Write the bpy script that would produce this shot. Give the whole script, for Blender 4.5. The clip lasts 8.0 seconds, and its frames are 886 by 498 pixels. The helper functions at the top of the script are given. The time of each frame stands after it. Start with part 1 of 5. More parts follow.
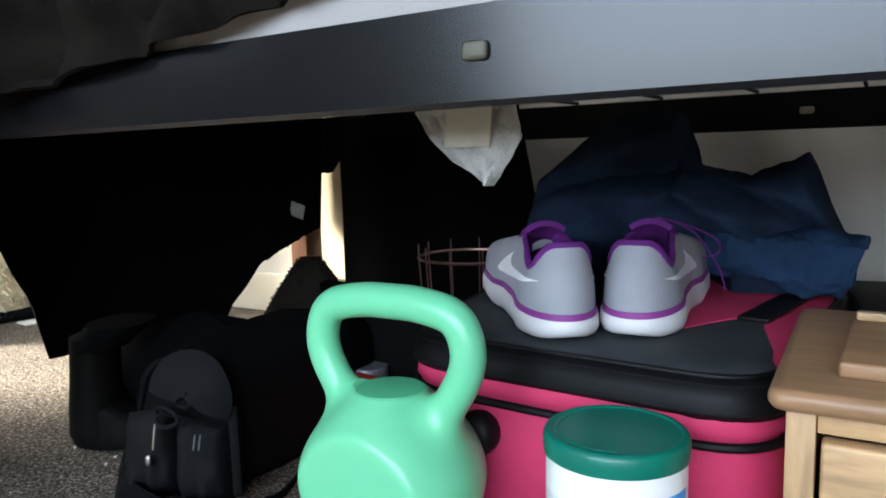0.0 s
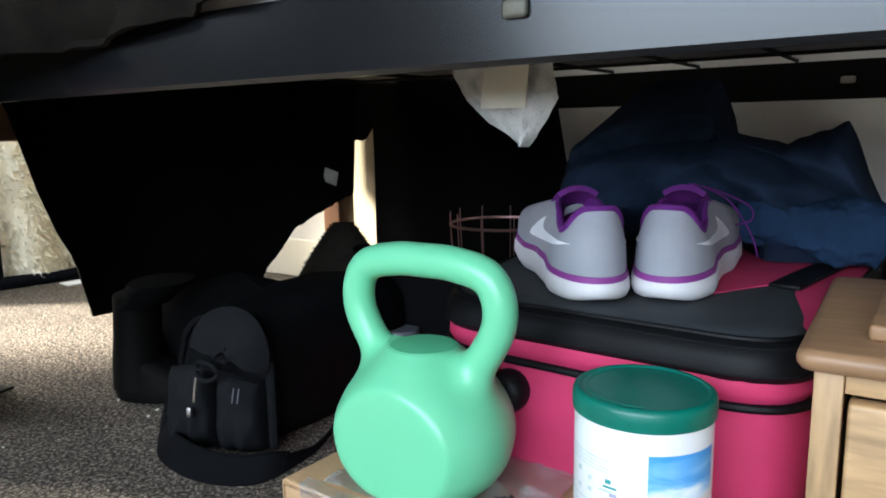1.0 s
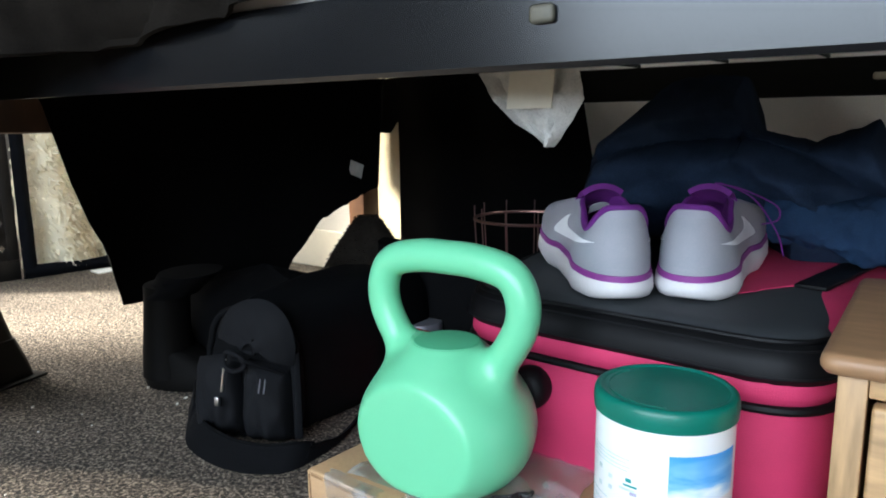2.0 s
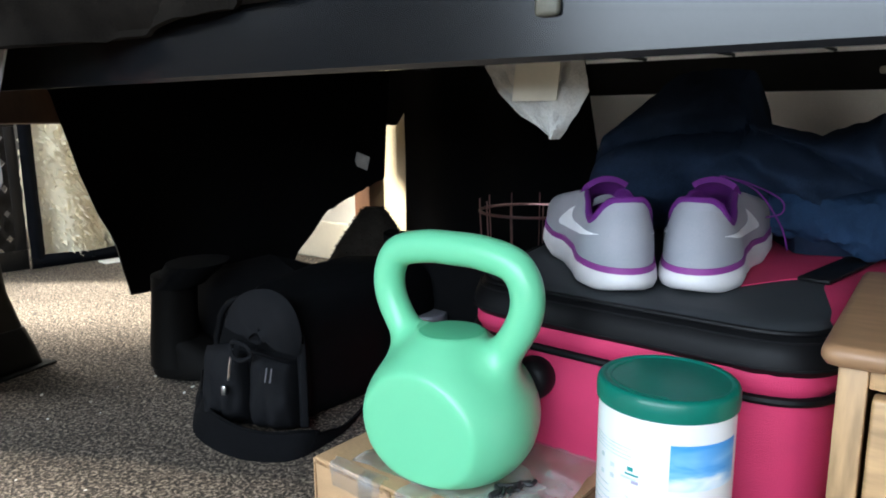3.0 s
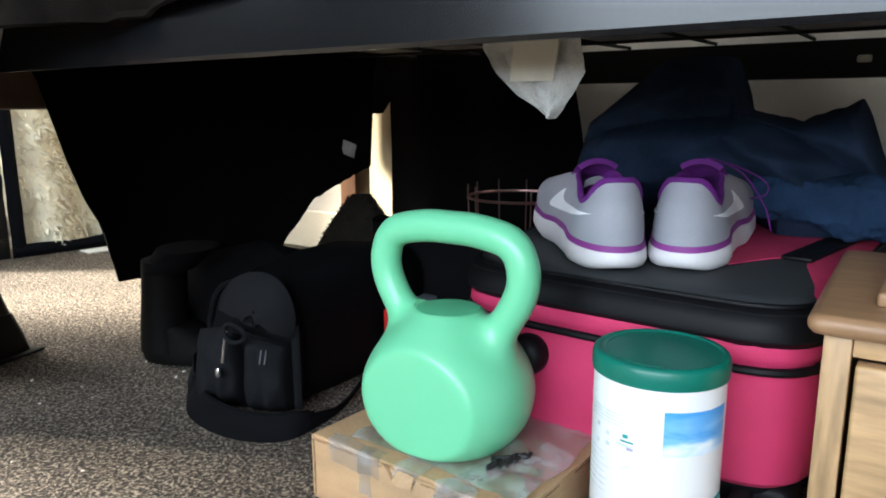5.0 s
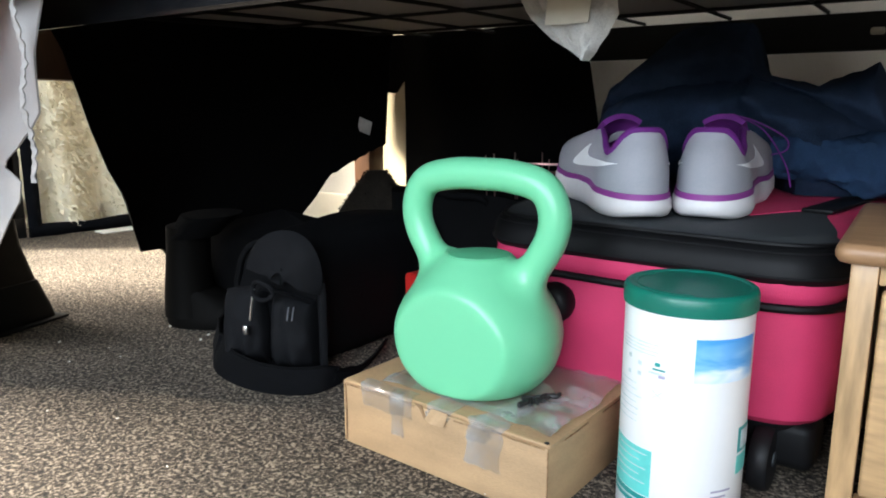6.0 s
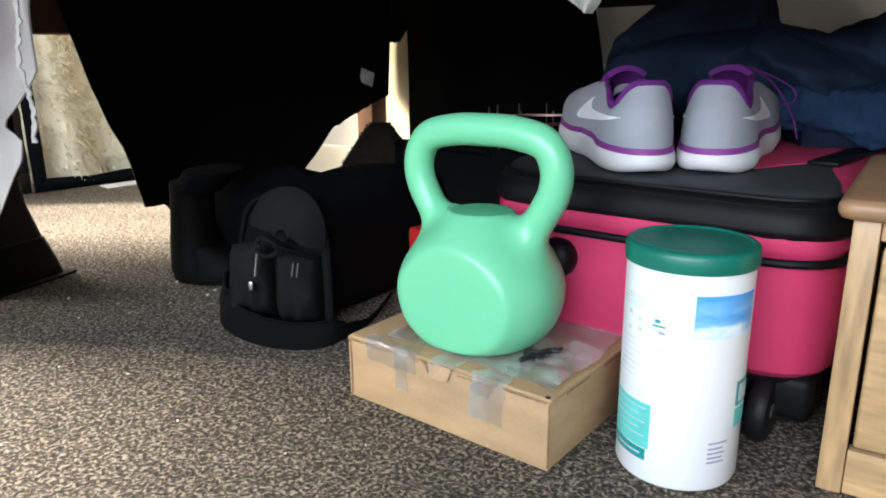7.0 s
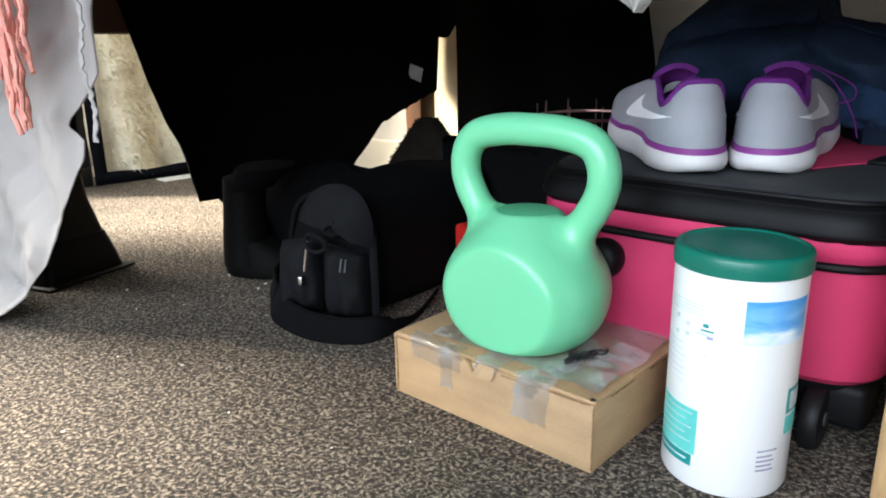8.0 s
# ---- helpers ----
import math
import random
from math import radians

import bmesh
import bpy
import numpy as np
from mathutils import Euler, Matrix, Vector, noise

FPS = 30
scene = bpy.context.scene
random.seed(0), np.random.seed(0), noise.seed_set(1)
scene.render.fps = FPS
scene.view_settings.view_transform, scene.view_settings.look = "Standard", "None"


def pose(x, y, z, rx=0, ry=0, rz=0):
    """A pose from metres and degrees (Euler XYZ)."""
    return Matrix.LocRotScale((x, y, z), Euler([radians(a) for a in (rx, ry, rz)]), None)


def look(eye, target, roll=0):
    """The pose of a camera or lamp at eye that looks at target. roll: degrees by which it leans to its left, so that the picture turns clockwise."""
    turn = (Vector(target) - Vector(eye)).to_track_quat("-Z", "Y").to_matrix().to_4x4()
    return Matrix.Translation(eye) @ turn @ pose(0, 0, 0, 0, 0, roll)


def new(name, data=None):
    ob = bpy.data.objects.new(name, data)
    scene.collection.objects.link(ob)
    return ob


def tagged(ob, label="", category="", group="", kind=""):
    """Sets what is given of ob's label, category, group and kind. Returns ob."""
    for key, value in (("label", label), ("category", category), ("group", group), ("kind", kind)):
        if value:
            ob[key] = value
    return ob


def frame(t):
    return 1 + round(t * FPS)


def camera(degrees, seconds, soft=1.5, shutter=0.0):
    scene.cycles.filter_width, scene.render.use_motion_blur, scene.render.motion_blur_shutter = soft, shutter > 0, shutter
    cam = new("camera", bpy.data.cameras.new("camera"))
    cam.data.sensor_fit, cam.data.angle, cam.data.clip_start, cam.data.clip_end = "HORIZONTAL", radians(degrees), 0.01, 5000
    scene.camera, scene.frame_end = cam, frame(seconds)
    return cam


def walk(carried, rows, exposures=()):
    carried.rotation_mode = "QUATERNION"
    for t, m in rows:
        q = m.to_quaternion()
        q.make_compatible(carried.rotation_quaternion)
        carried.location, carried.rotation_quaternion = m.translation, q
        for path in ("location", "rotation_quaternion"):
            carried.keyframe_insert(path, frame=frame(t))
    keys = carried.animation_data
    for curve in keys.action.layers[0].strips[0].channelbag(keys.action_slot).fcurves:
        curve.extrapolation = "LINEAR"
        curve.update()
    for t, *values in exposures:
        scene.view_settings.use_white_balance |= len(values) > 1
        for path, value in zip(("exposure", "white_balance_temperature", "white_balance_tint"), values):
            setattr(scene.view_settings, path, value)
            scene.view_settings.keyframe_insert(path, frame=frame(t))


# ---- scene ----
cam = camera(64.0, 8.0, soft=1.85)
PATH = [
    (0, (0.0053, 0.0977, 0.415), (-1.0121, 1.8009, 0.164), -1.5),
    (0.5, (0.0062, 0.0838, 0.405), (-1.0554, 1.756, 0.132), -0.7),
    (1, (0.0087, 0.0819, 0.406), (-1.0722, 1.7327, 0.081), -0.9),
    (1.5, (0.0096, 0.0788, 0.413), (-1.0885, 1.7156, 0.075), -0.8),
    (2, (0.0112, 0.0763, 0.414), (-1.1216, 1.6861, 0.062), -0.6),
    (3.5, (0.0157, 0.0697, 0.413), (-1.1248, 1.6694, 0.038), -0.3),
    (4, (0.0168, 0.0753, 0.414), (-1.1085, 1.6828, 0.029), -0.2),
    (4.5, (0.0204, 0.0825, 0.42), (-1.1025, 1.6881, 0.019), -1.5),
    (4.7, (0.017, 0.071, 0.413), (-1.101, 1.680, 0.012), -0.9),
    (5.8, (0.000, 0.009, 0.368), (-1.039, 1.680, 0.010), 0.4),
    (6, (0.0005, 0.0064, 0.354), (-1.0927, 1.6344, -0.036), 0.0),
    (6.5, (0.0003, 0.0014, 0.351), (-1.0713, 1.6151, -0.149), -0.2),
    (7, (0.0033, 0.0094, 0.362), (-1.0865, 1.6, -0.168), -0.6),
    (7.5, (0.008, 0.0114, 0.364), (-1.1248, 1.5657, -0.184), -0.8),
    (8, (0.0055, 0.0097, 0.37), (-1.1892, 1.5162, -0.18), -1.1),
]
EXPOSURES = [(0, 0.70, 6050, 9), (2, 0.75, 6100, 9), (4.7, 0.76, 6200, 9), (6, 0.75, 6400, 10), (8, 0.75, 6400, 10)]
walk(cam, [(t, look(eye, target, roll)) for t, eye, target, roll in PATH], EXPOSURES)

# ---- light ----
world = bpy.data.worlds.new("world")
scene.world = world
world.use_nodes = True
wn = world.node_tree.nodes
sky = wn.new("ShaderNodeTexSky")
sky.sky_type, sky.sun_disc = "NISHITA", False
sky.sun_elevation, sky.sun_rotation = radians(41), radians(234)
wn["Background"].inputs[1].default_value = 0.12
world.node_tree.links.new(sky.outputs[0], wn["Background"].inputs[0])


def window_light(name, eye, target, w, h, power, colour):
    lamp = bpy.data.lights.new(name, "AREA")
    lamp.shape, lamp.size, lamp.size_y, lamp.energy, lamp.color = "RECTANGLE", w, h, power, colour
    ob = new(name, lamp)
    ob.matrix_world = look(eye, target)
    return ob


# daylight in two of the window openings: one behind the camera, one past the foot of the bed
window_light("window_light_south", (0.13, -2.05, 1.20), (0.0, 0.6, 0.2), 3.15, 1.3, 86, (0.80, 0.90, 1.0))
window_light("window_light_west", (-2.68, 0.04, 1.70), (-1.0, 0.3, 0.1), 0.70, 1.3, 46, (1.0, 0.96, 0.88))
# hazy low sun through the west window
sun = new("sun", bpy.data.lights.new("sun", "SUN"))
sun.data.energy, sun.data.angle, sun.data.color = 26.0, radians(8), (1.0, 0.91, 0.75)
sun.matrix_world = look((-2.2, -1.6, 2.4), (0.0, 0.0, 0.0))


# ---- materials ----
def mat(name, colour, rough=0.6, metal=0.0, vary=0.25, scale=20.0, bump=0.0, bump_scale=200.0, coat=0.0, stretch=None, second=None, sheen=0.0, spec=0.5):
    """A node material: base colour varied at two scales, roughness variation and fine relief."""
    m = bpy.data.materials.new(name)
    m.use_nodes = True
    n, l = m.node_tree.nodes, m.node_tree.links
    p = n["Principled BSDF"]
    p.inputs["Roughness"].default_value = rough
    p.inputs["Metallic"].default_value = metal
    p.inputs["Coat Weight"].default_value = coat
    p.inputs["Sheen Weight"].default_value = sheen
    p.inputs["Specular IOR Level"].default_value = spec
    co = n.new("ShaderNodeTexCoord")
    mp = n.new("ShaderNodeMapping")
    l.new(co.outputs["Object"], mp.inputs[0])
    if stretch:
        mp.inputs["Scale"].default_value = stretch
    big = n.new("ShaderNodeTexNoise")
    big.inputs["Scale"].default_value, big.inputs["Detail"].default_value = scale, 4
    l.new(mp.outputs[0], big.inputs["Vector"])
    fine = n.new("ShaderNodeTexNoise")
    fine.inputs["Scale"].default_value, fine.inputs["Detail"].default_value = bump_scale, 3
    l.new(mp.outputs[0], fine.inputs["Vector"])
    mixf = n.new("ShaderNodeMath")
    mixf.operation = "MULTIPLY_ADD"
    l.new(fine.outputs[0], mixf.inputs[0])
    mixf.inputs[1].default_value = 0.4
    l.new(big.outputs[0], mixf.inputs[2])
    ramp = n.new("ShaderNodeValToRGB")
    ramp.color_ramp.elements[0].position, ramp.color_ramp.elements[1].position = 0.45, 0.95
    lo = [c * (1 - vary) for c in colour]
    hi = second or [min(1, c * (1 + vary)) for c in colour]
    ramp.color_ramp.elements[0].color, ramp.color_ramp.elements[1].color = (*lo, 1), (*hi, 1)
    l.new(mixf.outputs[0], ramp.inputs[0])
    l.new(ramp.outputs[0], p.inputs["Base Color"])
    if bump:
        b = n.new("ShaderNodeBump")
        b.inputs["Strength"].default_value, b.inputs["Distance"].default_value = bump, 0.002
        l.new(fine.outputs[0], b.inputs["Height"])
        l.new(b.outputs[0], p.inputs["Normal"])
    return m


def carpet_material():
    """Short loop pile, mottled beige, grey and dark brown flecks a few millimetres long."""
    m = bpy.data.materials.new("carpet_pile")
    m.use_nodes = True
    n, l = m.node_tree.nodes, m.node_tree.links
    p = n["Principled BSDF"]
    p.inputs["Roughness"].default_value = 0.95
    co = n.new("ShaderNodeTexCoord")
    warp = n.new("ShaderNodeTexNoise")
    warp.inputs["Scale"].default_value = 90
    l.new(co.outputs["Object"], warp.inputs["Vector"])
    add = n.new("ShaderNodeMixRGB")
    add.blend_type, add.inputs[0].default_value = "LINEAR_LIGHT", 0.006
    l.new(co.outputs["Object"], add.inputs[1])
    l.new(warp.outputs["Color"], add.inputs[2])
    fleck = n.new("ShaderNodeTexNoise")
    fleck.inputs["Scale"].default_value, fleck.inputs["Detail"].default_value, fleck.inputs["Roughness"].default_value = 228, 3.0, 0.60
    l.new(add.outputs[0], fleck.inputs["Vector"])
    ramp = n.new("ShaderNodeValToRGB")
    e = ramp.color_ramp.elements
    e[0].position, e[0].color = 0.39, (0.020, 0.015, 0.011, 1)
    e[1].position, e[1].color = 0.62, (0.60, 0.50, 0.385, 1)
    mid = e.new(0.47)
    mid.color = (0.10, 0.076, 0.057, 1)
    mid = e.new(0.55)
    mid.color = (0.25, 0.20, 0.15, 1)
    l.new(fleck.outputs[0], ramp.inputs[0])
    patch = n.new("ShaderNodeTexNoise")
    patch.inputs["Scale"].default_value = 7
    l.new(co.outputs["Object"], patch.inputs["Vector"])
    mul = n.new("ShaderNodeMixRGB")
    mul.blend_type, mul.inputs[0].default_value = "MULTIPLY", 0.35
    l.new(ramp.outputs[0], mul.inputs[1])
    l.new(patch.outputs[0], mul.inputs[2])
    hsv = n.new("ShaderNodeHueSaturation")
    hsv.inputs["Saturation"].default_value, hsv.inputs["Value"].default_value = 1.0, 0.58
    l.new(mul.outputs[0], hsv.inputs["Color"])
    l.new(hsv.outputs[0], p.inputs["Base Color"])
    b = n.new("ShaderNodeBump")
    b.inputs["Strength"].default_value, b.inputs["Distance"].default_value = 0.8, 0.004
    l.new(fleck.outputs[0], b.inputs["Height"])
    l.new(b.outputs[0], p.inputs["Normal"])
    return m


def clear_film(name, gloss, haze):
    """Clear plastic: see-through, with a soft gloss and a faint milky haze in patches."""
    m = bpy.data.materials.new(name)
    m.use_nodes = True
    n, l = m.node_tree.nodes, m.node_tree.links
    n.remove(n["Principled BSDF"])
    clear, shine, milk = n.new("ShaderNodeBsdfTransparent"), n.new("ShaderNodeBsdfGlossy"), n.new("ShaderNodeBsdfDiffuse")
    clear.inputs[0].default_value = (0.95, 0.95, 0.94, 1)
    shine.inputs["Roughness"].default_value = 0.13
    milk.inputs[0].default_value = (0.80, 0.80, 0.79, 1)
    co, cloud = n.new("ShaderNodeTexCoord"), n.new("ShaderNodeTexNoise")
    cloud.inputs["Scale"].default_value, cloud.inputs["Detail"].default_value = 28, 4
    l.new(co.outputs["Object"], cloud.inputs["Vector"])
    span = n.new("ShaderNodeMapRange")
    span.inputs[1].default_value, span.inputs[2].default_value = 0.42, 0.72
    span.inputs[3].default_value, span.inputs[4].default_value = haze * 0.2, haze
    l.new(cloud.outputs[0], span.inputs[0])
    a, b = n.new("ShaderNodeMixShader"), n.new("ShaderNodeMixShader")
    l.new(span.outputs[0], a.inputs[0])
    l.new(clear.outputs[0], a.inputs[1])
    l.new(milk.outputs[0], a.inputs[2])
    b.inputs[0].default_value = gloss
    l.new(a.outputs[0], b.inputs[1])
    l.new(shine.outputs[0], b.inputs[2])
    l.new(b.outputs[0], n["Material Output"].inputs[0])
    return m


def wave_print(name):
    """Glossy print: slanting white streaks on sky blue."""
    m = bpy.data.materials.new(name)
    m.use_nodes = True
    n, l = m.node_tree.nodes, m.node_tree.links
    p = n["Principled BSDF"]
    p.inputs["Roughness"].default_value = 0.33
    co, mp, streak, ramp = n.new("ShaderNodeTexCoord"), n.new("ShaderNodeMapping"), n.new("ShaderNodeTexNoise"), n.new("ShaderNodeValToRGB")
    mp.inputs["Rotation"].default_value, mp.inputs["Scale"].default_value = (0, radians(32), 0), (9, 9, 36)
    streak.inputs["Scale"].default_value, streak.inputs["Detail"].default_value, streak.inputs["Distortion"].default_value = 1.4, 3, 0.5
    l.new(co.outputs["Object"], mp.inputs[0])
    l.new(mp.outputs[0], streak.inputs["Vector"])
    e = ramp.color_ramp.elements
    e[0].position, e[0].color = 0.36, (0.07, 0.34, 0.76, 1)
    e[1].position, e[1].color = 0.68, (0.86, 0.93, 0.97, 1)
    e.new(0.52).color = (0.22, 0.52, 0.86, 1)
    l.new(streak.outputs[0], ramp.inputs[0])
    l.new(ramp.outputs[0], p.inputs["Base Color"])
    return m


CARPET = carpet_material()
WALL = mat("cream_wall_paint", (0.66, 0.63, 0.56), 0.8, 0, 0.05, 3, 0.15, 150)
# for walls out of view, kept dark to cut bounce light and rail reflections
WALL_DARK = mat("unseen_wall_dark", (0.13, 0.115, 0.10), 0.85, 0, 0.06, 3, 0.15, 150)
TRIM = mat("cream_trim_paint", (0.50, 0.43, 0.29), 0.5, 0, 0.06, 8, 0.05, 90)
CEIL = mat("white_ceiling_paint", (0.78, 0.78, 0.76), 0.9, 0, 0.04, 3, 0.2, 120)
BASE = mat("cream_gloss_paint", (0.72, 0.67, 0.54), 0.45, 0, 0.05, 8, 0.05, 90)
WHITE = mat("white_gloss_paint", (0.8, 0.79, 0.76), 0.5, 0, 0.04, 10)
RAIL = mat("grey_powder_coated_steel", (0.004, 0.0045, 0.0055), 0.23, 0.0, 0.08, 30, 0.0, 900, spec=0.47)
RAIL_BLACK = mat("black_enamelled_steel", (0.004, 0.004, 0.004), 0.6, 0.0, 0.2, 30, 0.05, 500, spec=0.25)
BOLT = mat("dull_zinc", (0.085, 0.08, 0.06), 0.6, 0.1, 0.2, 80, 0.1, 400)
BOLT_PALE = mat("pale_zinc", (0.50, 0.46, 0.36), 0.5, 0.1, 0.15, 80, 0.1, 400)
GREEN = mat("mint_green_vinyl", (0.170, 0.59, 0.325), 0.33, 0, 0.025, 12, 0.02, 700, coat=0.1)
GREEN_DARK = mat("bare_green_cap", (0.105, 0.47, 0.25), 0.5, 0, 0.05, 20, 0.05, 500)
CARD = mat("brown_corrugated_card", (0.46, 0.30, 0.16), 0.7, 0, 0.20, 11, 0.25, 260, stretch=(1, 1, 3))
CARD_EDGE = mat("cut_card_edge", (0.30, 0.18, 0.09), 0.85, 0, 0.3, 200)
FILM = clear_film("clear_plastic_film", 0.22, 0.52)
TAPE = clear_film("clear_sticky_tape", 0.06, 0.26)
PRINT = mat("black_print", (0.015, 0.015, 0.015), 0.6, 0, 0.1, 50)
CAN_WHITE = mat("white_plastic_canister", (0.82, 0.82, 0.82), 0.32, 0, 0.02, 10, 0.01, 300, coat=0.2)
TEAL_LID = mat("dark_teal_plastic", (0.004, 0.150, 0.105), 0.36, 0, 0.08, 25, 0.08, 200, coat=0.0)
TEAL_PRINT = mat("teal_label_print", (0.13, 0.60, 0.55), 0.35, 0, 0.12, 40)
TEAL_DEEP = mat("deep_teal_label_print", (0.01, 0.27, 0.25), 0.35, 0, 0.08, 40)
GREY_PRINT = mat("pale_grey_green_print", (0.56, 0.64, 0.65), 0.4, 0, 0.2, 60)
LILAC_PRINT = mat("grey_violet_print", (0.36, 0.34, 0.46), 0.4, 0, 0.2, 60)
PINK = mat("magenta_polyester", (0.57, 0.030, 0.112), 0.72, 0, 0.10, 16, 0.35, 900)
CASE_BLACK = mat("black_polyester", (0.005, 0.005, 0.0055), 0.5, 0, 0.25, 30, 0.12, 900, spec=0.16)
CASE_GREY = mat("charcoal_ballistic_nylon", (0.034, 0.038, 0.041), 0.6, 0, 0.12, 24, 0.25, 1200, spec=0.3)
RUBBER = mat("black_rubber", (0.008, 0.008, 0.009), 0.5, 0, 0.2, 40, 0.08, 300, spec=0.25)
WOOD = mat("varnished_pine", (0.50, 0.315, 0.155), 0.42, 0, 0.38, 9, 0.08, 34, coat=0.15, stretch=(6, 6, 0.9))
WOOD_H = mat("varnished_pine_rail", (0.50, 0.315, 0.155), 0.42, 0, 0.38, 9, 0.08, 34, coat=0.15, stretch=(0.9, 6, 6))
# WOOD_H's pine again, the shade on upward faces put into a darker colour
WOOD_TOP = mat("varnished_pine_top_shaded", (0.34, 0.19, 0.095), 0.45, 0, 0.22, 9, 0.08, 60, coat=0.03, stretch=(0.9, 6, 6))
WOOD_BROWN = mat("brown_stained_wood", (0.075, 0.032, 0.013), 0.5, 0, 0.3, 8, 0.1, 60, stretch=(4, 4, 0.7))
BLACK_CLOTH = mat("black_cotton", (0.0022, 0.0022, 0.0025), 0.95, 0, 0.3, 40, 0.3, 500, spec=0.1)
BAG_BLACK = mat("black_bag_nylon", (0.0030, 0.0032, 0.0037), 0.75, 0, 0.25, 40, 0.35, 900, spec=0.07)
BAG_PANEL = mat("dark_slate_bag_nylon", (0.0050, 0.0053, 0.0064), 0.75, 0, 0.2, 40, 0.35, 900, spec=0.14)
STRAP = mat("dark_grey_webbing", (0.0035, 0.0037, 0.0045), 0.9, 0, 0.2, 30, 0.5, 500, stretch=(1, 1, 3), spec=0.1)
CHROME = mat("bright_zip_metal", (0.7, 0.7, 0.72), 0.28, 1.0, 0.1, 60)
COPPER = mat("copper_pink_wire", (0.72, 0.44, 0.40), 0.30, 1.0, 0.1, 60)
NAVY = mat("navy_denim", (0.011, 0.021, 0.041), 0.9, 0, 0.35, 12, 0.7, 700, second=(0.036, 0.060, 0.112), spec=0.1)
NAVY_LIGHT = mat("paler_blue_denim", (0.024, 0.052, 0.108), 0.9, 0, 0.3, 14, 0.6, 700, spec=0.1)
SHOE_GREY = mat("pale_lavender_mesh", (0.265, 0.30, 0.320), 0.75, 0, 0.10, 9, 0.5, 1100, second=(0.40, 0.375, 0.415))
SHOE_LIP = mat("pale_grey_heel_lining", (0.33, 0.33, 0.375), 0.7, 0, 0.08, 30, 0.3, 800)
SHOE_PURPLE = mat("purple_knit", (0.125, 0.010, 0.175), 0.8, 0, 0.2, 40, 0.4, 700)
SHOE_SOLE = mat("white_foam_rubber", (0.66, 0.64, 0.64), 0.6, 0, 0.06, 30, 0.1, 300)
SHOE_STRIPE = mat("plum_foam_stripe", (0.22, 0.035, 0.22), 0.6, 0, 0.1, 30)
SHOE_WHITE = mat("white_shoe_print", (0.86, 0.86, 0.88), 0.5, 0, 0.03, 30)
BLUE_WAVE = wave_print("blue_wave_print")
FUR = mat("cream_sherpa_fleece", (0.82, 0.76, 0.58), 0.95, 0, 0.07, 18, 0.6, 240, sheen=0.1, stretch=(2.2, 2.2, 0.7))
DENIM_BLACK = mat("blue_black_denim", (0.0025, 0.003, 0.0045), 0.95, 0, 0.3, 40, 0.4, 600, spec=0.1)
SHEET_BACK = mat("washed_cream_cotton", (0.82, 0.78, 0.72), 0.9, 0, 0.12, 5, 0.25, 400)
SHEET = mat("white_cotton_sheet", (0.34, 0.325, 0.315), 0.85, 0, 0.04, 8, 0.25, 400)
BLANKET = mat("near_black_blanket", (0.0045, 0.0036, 0.0030), 1.0, 0, 0.5, 14, 0.4, 500, spec=0.03, second=(0.013, 0.011, 0.009))
TAG = mat("non_woven_white_label", (0.54, 0.53, 0.50), 0.85, 0, 0.24, 45, 0.5, 500)
TAG_PATCH = mat("cream_paper_patch", (0.62, 0.58, 0.48), 0.8, 0, 0.05, 40)
PINK_YARN = mat("coral_pink_yarn", (0.72, 0.30, 0.25), 0.9, 0, 0.25, 60, 0.6, 400)
RISER = mat("black_moulded_plastic", (0.005, 0.005, 0.005), 0.45, 0, 0.2, 20, 0.1, 200, spec=0.3)
LEG_GREY = mat("dark_taupe_plastic", (0.022, 0.019, 0.016), 0.55, 0, 0.2, 20, 0.08, 200, spec=0.2)
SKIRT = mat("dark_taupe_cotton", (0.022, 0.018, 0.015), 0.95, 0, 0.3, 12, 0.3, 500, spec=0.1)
BOOT = mat("black_matt_rubber", (0.0034, 0.0030, 0.0026), 0.7, 0, 0.3, 20, 0.1, 200, spec=0.12)
RED = mat("red_carton", (0.55, 0.02, 0.015), 0.5, 0, 0.08, 20)
JAR_GREY = mat("silver_grey_lid", (0.16, 0.16, 0.18), 0.4, 0.3, 0.1, 30)
LINT = mat("white_lint", (0.7, 0.68, 0.62), 0.9, 0, 0.1, 60)


# ---- builders ----
def thing(name, label, category, m=None, group="", kind=""):
    ob = new(name)
    ob.empty_display_size = 0.05
    if m is not None:
        ob.matrix_world = m
    return tagged(ob, label, category, group, kind)


def part(name, bm, material, parent=None, label="", smooth=True, m=None):
    """One mesh object under a thing or a part; without a parent, a thing or piece of the setting by itself."""
    bmesh.ops.recalc_face_normals(bm, faces=bm.faces)
    me = bpy.data.meshes.new(name)
    for f in bm.faces:
        f.smooth = smooth
    bm.to_mesh(me)
    bm.free()
    if smooth:
        me.set_sharp_from_angle(angle=radians(40))
    for x in material if isinstance(material, (list, tuple)) else [material]:
        me.materials.append(x)
    ob = new(name, me)
    if parent is not None:
        ob.parent = parent
    if m is not None:
        ob.matrix_basis = m
    if label:
        ob["label"] = label
    return ob


def setting(name, bm, material, label, category, smooth=False):
    return tagged(part(name, bm, material, None, "", smooth), label, category, "", "structure")


